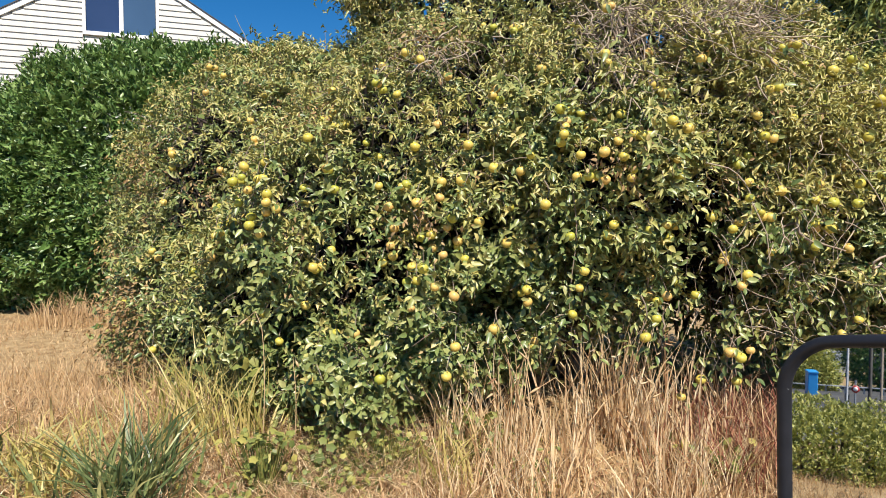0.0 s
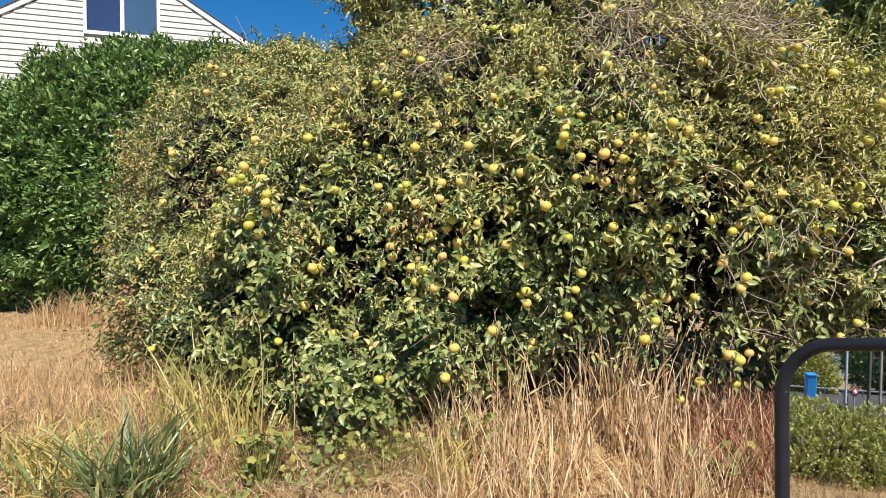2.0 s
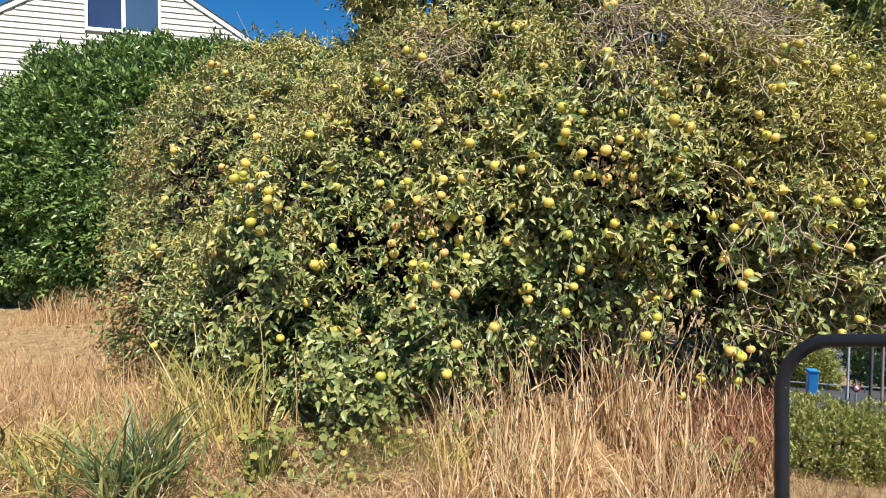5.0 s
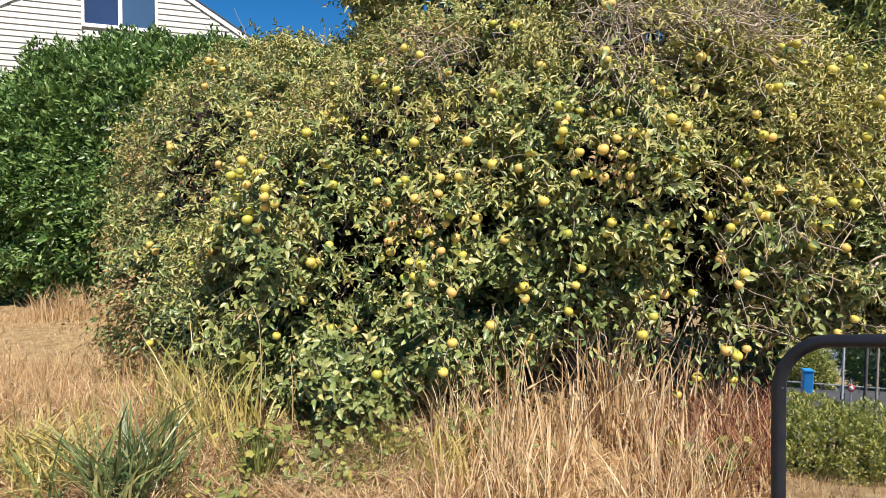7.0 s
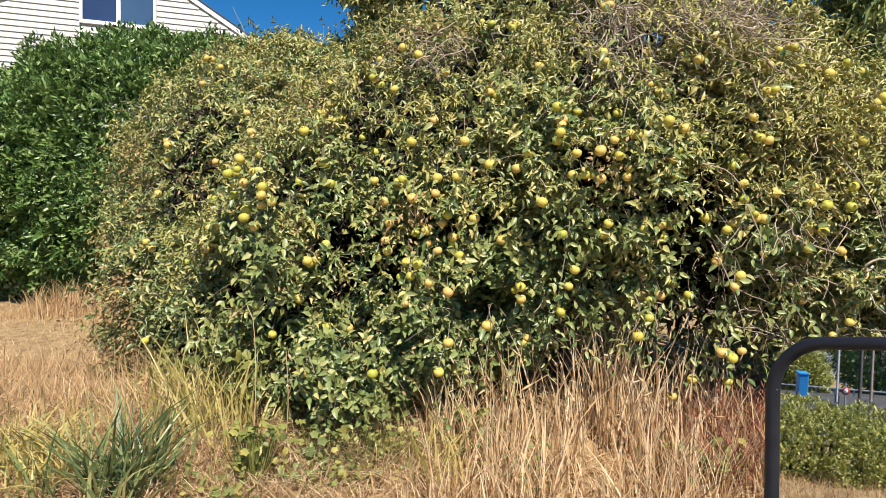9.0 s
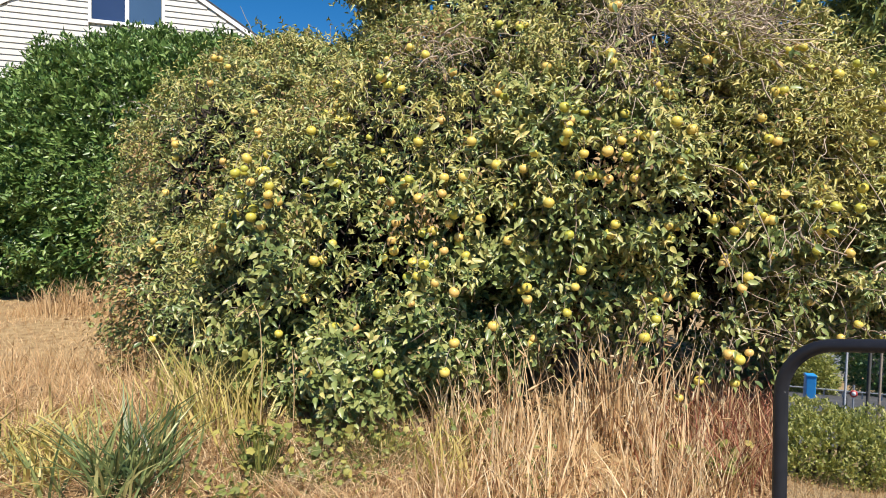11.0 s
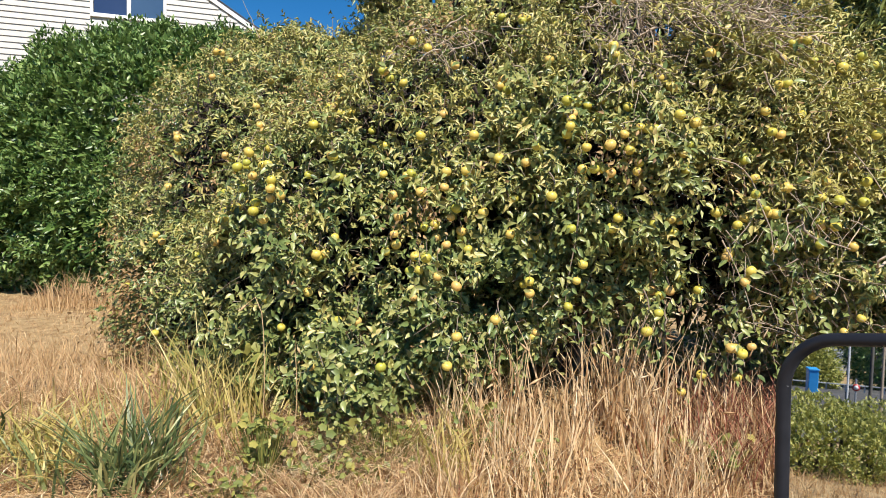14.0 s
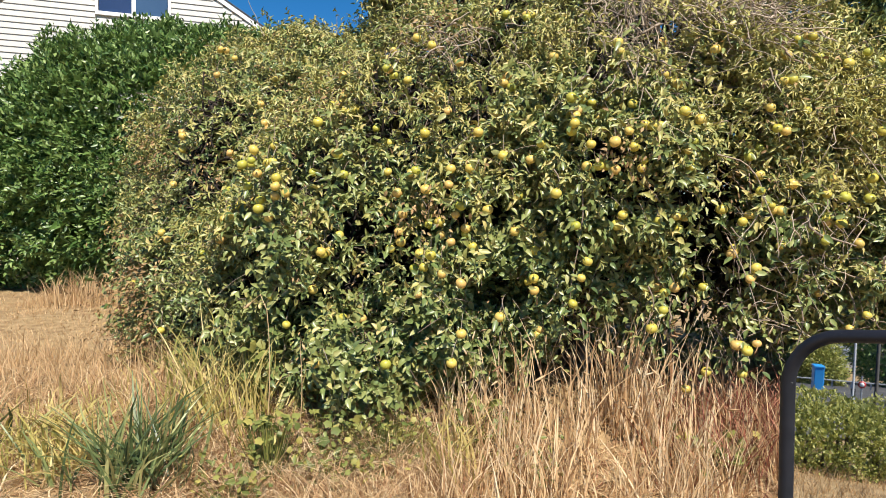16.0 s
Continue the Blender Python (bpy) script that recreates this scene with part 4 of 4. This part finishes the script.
    p = np.stack([x, y, ground_z(x, y) + g.uniform(0.02, 0.16, n)], axis=1)[keep]
    axis = unit(g.normal(0, 0.7, p.shape) + np.array([0, -0.5, 0.1]))
    part("herb_leaves", stamp("herb_leaves", LEAF, frames(axis, unit(np.array([0, -0.4, 0.9]) + g.normal(0, 0.4, p.shape))), p, g.uniform(0.025, 0.06, len(p))), M_WEED, herbs)
    n = 700
    blades("rusty_litter", g.uniform(-1.3, 2.1, n), g.uniform(3.0, 3.7, n), g.uniform(0.08, 0.25, n), 0.9, 0.003, M_RED, herbs, curl=0.8, seed=14)
    # strap-leaved clumps
    tussock("iris_clump", -1.52, 3.28, 190, 0.085, 0.60, 0.0088, M_IRIS, "blue-green strap-leaved iris clump in dry grass", "plant", 0.40, 0.30, 80, True)
    tussock("iris_clump", -1.98, 3.30, 22, 0.09, 0.40, 0.0085, M_IRIS, "sparse strap-leaved iris clump in dry grass", "plant", 0.45, 0.25, 81, True)
    tussock("daylily_clump", -1.95, 3.45, 80, 0.08, 0.46, 0.0065, M_GREENGRASS, "golden arching strap-leaved clump gone dry", "plant", 0.5, 0.75, 83)
    tussock("daylily_clump", -2.17, 3.60, 80, 0.12, 0.50, 0.0065, M_GREENGRASS, "golden arching strap-leaved clump gone dry", "plant", 0.5, 0.7, 84)
    tussock("iris_clump", -2.50, 3.62, 22, 0.05, 0.44, 0.012, M_IRIS, "dark strap-leaved iris clump at the verge", "plant", 0.35, 0.2, 82, True)
    # red dry stems under the right of the crown
    red = stand("red_dock_stems", "rust-red dry dock stems under the tree", "weed", "stuff")
    n = 760
    x, y = np.concatenate([g.normal(1.55, 0.17, n // 2), g.normal(1.90, 0.14, n // 2)]), g.uniform(3.3, 4.0, n)
    blades("stems", x, y, g.uniform(0.2, 0.58, n), 0.28, 0.0034, M_RED, red, curl=0.45, seed=9)
    n = 150
    blades("pale_stalks", g.normal(1.70, 0.22, n), g.uniform(3.3, 3.9, n), g.uniform(0.2, 0.6, n), 0.35, 0.003, M_STRAW, red, curl=0.5, seed=19)
    # broad-leaved weeds
    for i, (x, y, h, sp, n, size) in enumerate(((-0.90, 3.38, 0.34, 0.08, 120, 0.046), (-1.02, 3.16, 0.14, 0.10, 70, 0.042), (-0.30, 3.60, 0.26, 0.18, 150, 0.036), (-0.55, 3.40, 0.16, 0.12, 70, 0.034), (-1.15, 4.0, 0.5, 0.07, 30, 0.07),
                                                (1.42, 3.42, 0.22, 0.14, 45, 0.06), (-0.62, 3.62, 0.25, 0.12, 40, 0.06), (0.18, 3.75, 0.3, 0.1, 30, 0.06))):
        build_weed(x, y, h, sp, n, size, 90 + i, "green and yellowing broad-leaved weed in dry grass")


build_grasses()


def build_stalk(x, y, h, hook, label):
    """One arching grass stalk with a nodding seed head; its origin is the root."""
    z = float(ground_z(x, y))
    stalk = thing("seed_stalk", x, y, z, label, "grass", "nodding seed stalks")
    t = np.linspace(0, 1, 12)
    pts = np.stack([0.03 * np.sin(3 * t) + hook * np.clip((t - 0.8) / 0.2, 0, 1) ** 1.5, -0.02 * t, h * np.minimum(t, 0.9 + 0.2 * (t - 0.9)) - 0.06 * np.clip((t - 0.93) / 0.07, 0, 1)], axis=1)
    part("stem", tubes("stem", pts[None], np.linspace(0.0034, 0.002, 12)[None], 5), M_STRAW, stalk)
    head = pts[-1] + np.stack([np.linspace(0, 0.5 * hook, 6), np.zeros(6), np.linspace(0, -0.035, 6)], axis=1)
    part("head", tubes("head", head[None], np.array([[0.003, 0.006, 0.008, 0.007, 0.005, 0.001]]), 6), M_STRAW, stalk, "pale feathery seed head")
    return stalk


STALK = build_stalk(-0.98, 3.60, 0.98, -0.07, "tall straw stalk with hooked seed head")
build_stalk(0.62, 3.50, 0.62, -0.12, "bent straw stalk with pale seed head")
build_stalk(0.98, 3.50, 0.66, 0.07, "straw stalk with pale seed head")
build_stalk(0.40, 3.55, 0.52, 0.05, "straw stalk with pale seed head")
build_stalk(-0.82, 3.65, 0.72, 0.03, "thin upright pale straw stalk")


# ---- door mirror of the vehicle ----
def rounded(w0, w1, h0, h1, r, k=10):
    """A rounded rectangle, anticlockwise."""
    out = []
    for cx, cy, a0 in ((w1 - r, h1 - r, 0), (w0 + r, h1 - r, 90), (w0 + r, h0 + r, 180), (w1 - r, h0 + r, 270)):
        for i in range(k + 1):
            a = radians(a0 + 90 * i / k)
            x, y = cx + r * math.cos(a), cy + r * math.sin(a)
            out.append((x, y + 0.11 * (x + 0.0)))       # the top edge climbs outwards
    return out


def build_mirror():
    n, up = Vector((-0.79362, -0.60823, 0.015)), Vector((-0.00251, 0.02793, 0.99961))
    right = up.cross(n)
    m = Matrix(((right.x, up.x, n.x, 0.4741), (right.y, up.y, n.y, 0.7761), (right.z, up.z, n.z, 1.4032), (0, 0, 0, 1)))
    mirror = thing("door_mirror", 0, 0, 0, "black plastic vehicle door mirror reflecting bushes", "mirror")
    mirror.matrix_basis = m
    # rim: loops of (inset, height towards the viewer)
    profile = [(0.0195, -0.004), (0.0175, 0.003), (0.0135, 0.008), (0.0075, 0.009), (0.0022, 0.005), (0.0, -0.002), (0.004, -0.012), (0.022, -0.035), (0.060, -0.05)]
    bm = bmesh.new()
    loops = []
    for inset, h in profile:
        k = inset * 0.85
        loops.append([bm.verts.new((x, y, h)) for x, y in rounded(-0.065 + inset, 0.135 - inset, -0.27 + k, 0.0612 - k, max(0.012, 0.068 - inset * 0.8))])
    for a, b in zip(loops, loops[1:]):
        for i in range(len(a)):
            j = (i + 1) % len(a)
            bm.faces.new((a[i], b[i], b[j], a[j]))
    bm.faces.new(loops[-1])
    bmesh.ops.recalc_face_normals(bm, faces=bm.faces)
    for f in bm.faces:
        f.smooth = len(f.verts) == 4
    part("housing", bm, M_RUBBER, mirror, "scuffed black plastic housing")
    bm = bmesh.new()
    bm.faces.new([bm.verts.new((x, y, 0)) for x, y in rounded(-0.065 + 0.0168, 0.135 - 0.0168, -0.27 + 0.0142, 0.0612 - 0.0142, 0.055)])
    back = bmesh.ops.extrude_face_region(bm, geom=list(bm.faces))
    bmesh.ops.translate(bm, vec=(0, 0, -0.003), verts=[v for v in back["geom"] if isinstance(v, bmesh.types.BMVert)])
    bmesh.ops.recalc_face_normals(bm, faces=bm.faces)
    part("glass", bm, M_MIRROR, mirror, "silvered mirror glass")
    inv = m.inverted()
    arm = [inv @ Vector(c) for c in ((0.54, 0.76, 1.16), (0.58, 0.66, 1.09), (0.62, 0.56, 1.06))]
    part("arm", tubes("arm", np.array([[tuple(c) for c in arm]]), np.array([[0.022, 0.022, 0.026]]), 10), M_RUBBER, mirror)
    # the front of the vehicle that carries the mirror, below and beside the view
    cab = thing("vehicle_front", 0, 0, 0, "dark painted vehicle front carrying the door mirror", "vehicle")
    part("door", box(bmesh.new(), 0.12, 0.95, 0.44, 0.56, 0.42, 1.08, bevel=0.03), M_BODY, cab)
    part("sill", box(bmesh.new(), 0.10, 0.98, -1.10, 0.555, 0.28, 0.415, bevel=0.02), M_RUBBER, cab)
    part("fender", box(box(bmesh.new(), 0.96, 1.12, 0.38, 0.56, 0.30, 1.02, bevel=0.03), 1.0, 2.25, 0.36, 0.555, 0.76, 1.02, bevel=0.05), M_BODY, cab)
    part("hood", box(bmesh.new(), 0.97, 2.22, -1.12, 0.355, 0.80, 1.05, bevel=0.07), M_BODY, cab)
    part("bumper", box(bmesh.new(), 2.23, 2.42, -1.10, 0.50, 0.38, 0.72, bevel=0.05), M_RUBBER, cab)
    for wy in (-1.05, 0.30):
        tyre = part("wheel", tubes("wheel", np.array([[(1.60, wy, 0.36), (1.60, wy + 0.03, 0.36), (1.60, wy + 0.20, 0.36), (1.60, wy + 0.23, 0.36)]]), np.array([[0.30, 0.36, 0.36, 0.30]]), 24), M_RUBBER, cab)
        part("rim", tubes("rim", np.array([[(1.60, wy - 0.004, 0.36), (1.60, wy, 0.36), (1.60, wy + 0.228, 0.36), (1.60, wy + 0.232, 0.36)]]), np.array([[0.02, 0.22, 0.22, 0.02]]), 18), M_STEEL, tyre)


build_mirror()

# ---- along the road behind the vehicle ----
build_shrub("roadside_bush", (-6.15, -0.9, -0.50), (1.0, 2.4, 0.49), 28000, 0.045, M_BUSH, "low rounded green roadside bush", "bush", 0.16, (1, 0))
n = 5000
gx, gy = np.random.default_rng(5).uniform(-5.4, -3.4, n), np.random.default_rng(6).uniform(-2.5, 0.8, n)
blades("roadside_grass", gx, gy, np.random.default_rng(7).uniform(0.05, 0.18, n), 0.3, 0.003, M_FIELD, stand("roadside_straw", "pale dry grass along the roadside bush", "grass", "stuff"), seed=12)


def build_pole(x, y, h, r, mat, label):
    z = float(ground_z(x, y))
    pole = tagged(part("street_pole", tubes("street_pole", np.array([[(0, 0, -0.2), (0, 0, 0.3), (0, 0, 0.31), (0, 0, h)]]), np.array([[r * 1.6, r * 1.6, r, r * 0.8]]), 12), mat), label, "pole", "street poles")
    pole.location = (x, y, z)


def build_road():
    """Asphalt street that crosses below, beyond the bush."""
    X, Y = np.meshgrid(np.linspace(-33, -8.2, 26), np.linspace(-18, 1.5, 24))
    V = np.stack([X, Y, ground_z(X, Y) + 0.02], axis=-1).reshape(-1, 3)
    i = np.arange(V.shape[0]).reshape(X.shape)
    q = np.stack([i[:-1, :-1], i[:-1, 1:], i[1:, 1:], i[1:, :-1]], axis=-1).reshape(-1)
    me = fill(bpy.data.meshes.new("road"), V, q.astype(np.int32), np.full(len(q) // 4, 4, dtype=np.int32), True)
    tagged(part("road", me, M_ROAD), "worn grey asphalt street", "road", kind="structure")


build_road()
build_pole(-12.8, -2.92, 7.5, 0.020, M_STEEL, "slim grey steel street pole")
build_pole(-10.8, -2.69, 7.0, 0.028, M_DARKPOLE, "dark tarred street pole")
build_pole(-12.7, -3.45, 7.0, 0.024, M_WOOD, "weathered pale street pole")
build_pole(-16.5, -3.95, 5.0, 0.03, M_DARKPOLE, "thin dark sign pole")
kz = float(ground_z(-20.65, -4.17))
kiosk = thing("blue_drop_box", -20.65, -4.17, kz, "bright blue drop box by the road", "box")
part("cabin", box(bmesh.new(), -0.17, 0.17, -0.13, 0.13, 0.0, 0.66, bevel=0.02), M_BLUE, kiosk)
part("lid", box(bmesh.new(), -0.185, 0.185, -0.145, 0.145, 0.663, 0.73, bevel=0.02), M_BLUE, kiosk)


def build_sign():
    """Round red and white traffic sign on the thin dark pole."""
    sign = thing("traffic_sign", -16.42, -4.10, -1.67, "round red and white traffic sign on a thin pole", "sign")
    for name, r, dx, mat in (("rim", 0.085, 0.0, M_SIGNRED), ("face", 0.05, 0.006, M_TRIM)):
        part(name, tubes(name, np.array([[(dx - 0.004, 0, 0), (dx, 0, 0), (dx + 0.003, 0, 0), (dx + 0.004, 0, 0)]]), np.array([[0.001, r, r, 0.001]]), 20), mat, sign)
    part("post", tubes("post", np.array([[(-0.02, 0, -1.6), (-0.02, 0, 0.2)]]), np.array([[0.02, 0.02]]), 8), M_STEEL, sign)


def build_far_building():
    """Long tan-grey building closing the street's far end, with a row of windows."""
    b = thing("street_building", -50, -14, -7.0, "long tan-grey building at the end of the street", "building")
    part("wall", box(bmesh.new(), -6, 0, -22, 16, 0, 9.5), M_BRICK, b)
    part("roof", box(bmesh.new(), -6.3, 0.3, -22.3, 16.3, 9.502, 9.9), M_ROOF, b)
    for k in range(9):
        for z in (4.2, 7.0):
            w = part("window", box(bmesh.new(), 0.004, 0.05, -20.5 + 4 * k, -18.7 + 4 * k, z, z + 1.5), M_TRIM, b)
            part("pane", box(bmesh.new(), 0.052, 0.06, -20.4 + 4 * k, -18.8 + 4 * k, z + 0.1, z + 1.4), M_PANE, w)


def build_rail():
    """Pale street rail beyond the bush."""
    rail = thing("guard_rail", 0, 0, 0, "pale grey guard rail along the street", "rail")
    ys = np.arange(-8.5, -1.9, 0.55)
    x = -23.2
    z = float(ground_z(x, -5.0))
    part("beam", box(bmesh.new(), x - 0.02, x + 0.02, -8.6, -1.9, z + 0.22, z + 0.255, bevel=0.008), M_STEEL, rail)
    for y in ys:
        part("post", box(bmesh.new(), x - 0.05, x - 0.022, y - 0.02, y + 0.02, z - 0.3, z + 0.24), M_STEEL, rail)


build_sign()
build_far_building()
build_rail()


def build_car(x, y, turn, mat, label):
    car = thing("parked_car", 0, 0, 0, label, "car")
    car.matrix_basis = pose(x, y, float(ground_z(x, y)), 0, 0, turn)
    bm = bmesh.new()
    side = [(-2.1, 0.35), (2.1, 0.35), (2.1, 0.75), (1.1, 0.9), (0.6, 1.42), (-1.2, 1.42), (-1.9, 0.95), (-2.1, 0.9)]
    a = [bm.verts.new((px, -0.85, pz)) for px, pz in side]
    b = [bm.verts.new((px, 0.85, pz)) for px, pz in side]
    bm.faces.new(a), bm.faces.new(b[::-1])
    for i in range(8):
        bm.faces.new((a[i], b[i], b[(i + 1) % 8], a[(i + 1) % 8]))
    bmesh.ops.recalc_face_normals(bm, faces=bm.faces)
    bmesh.ops.bevel(bm, geom=list(bm.edges), offset=0.06, segments=2, affect="EDGES")
    part("body", bm, mat, car)
    part("window", box(bmesh.new(), -1.0, 0.5, -0.86, 0.86, 0.98, 1.34, bevel=0.03), M_PANE, car)
    for wx in (-1.3, 1.3):
        for wy in (-0.8, 0.8):
            part("wheel", tubes("wheel", np.array([[(wx, wy - 0.1, 0.32), (wx, wy + 0.1, 0.32)]]), np.array([[0.32, 0.32]]), 16), M_RUBBER, car)


build_shrub("street_shrub", (-25.0, -5.1, -2.75), (1.0, 0.9, 0.85), 4000, 0.14, M_BUSH, "green street-side shrub behind the drop box", "shrub", 0.3, (1, 0))
build_shrub("street_shrub", (-27.5, -8.6, -1.9), (1.5, 2.0, 2.1), 6000, 0.16, M_HEDGE, "dark green street-side shrub", "shrub", 0.3, (1, 0))
build_car(-35.0, -8.0, 22, M_CARS, "grey parked car beyond the roadside bush")
build_car(-33.5, -10.6, 12, M_BODY, "dark parked car beyond the roadside bush")
for bx, by, bz, s0 in ((-43, -12.5, 6.0, 1.1), (-41, -17.0, 4.6, 1.2), (-46, -8.0, 1.5, 0.7)):
    build_shrub("roadside_tree", (bx, by, bz * 0.62 - 5.6), (2.6 * s0, 3.0 * s0, bz * 0.62), 5000, 0.28, M_BUSH, "leafy green roadside tree", "tree", 0.5, (1, 0))


# ---- wind ----
SWING = [(0, 7), (0.5, -3), (1, 16), (1.5, -9), (2, 1), (2.5, 1), (3, -11), (3.5, 6), (4, -11), (4.5, 2), (5, -6), (5.5, 4), (6, -3), (6.5, 1), (7, 5), (7.5, 2), (8, 3), (8.5, 3), (9, -2), (9.5, 3),
         (10, -4), (10.5, 3), (11, -2), (11.5, -8), (12, 4), (12.5, -9), (13, 6), (13.5, -4), (14, -4), (14.5, 0), (15, -5), (15.5, 1), (16, -4)]


def motions():
    """The two hanging fruit branches and the tall seed stalk sway about their roots."""
    walk(SPRAY_LONG, [(t, pose(0.70, 3.74, 1.88, 0, -0.24 * a, 0)) for t, a in SWING])
    walk(SPRAY_SHORT, [(t, pose(0.56, 3.74, 1.86, 0, 0.35 * a - 0.8, 0)) for t, a in SWING])
    root = STALK.location.copy()
    walk(STALK, [(t, pose(root.x, root.y, root.z, 0, 0.08 * a, 0)) for t, a in SWING])


motions()
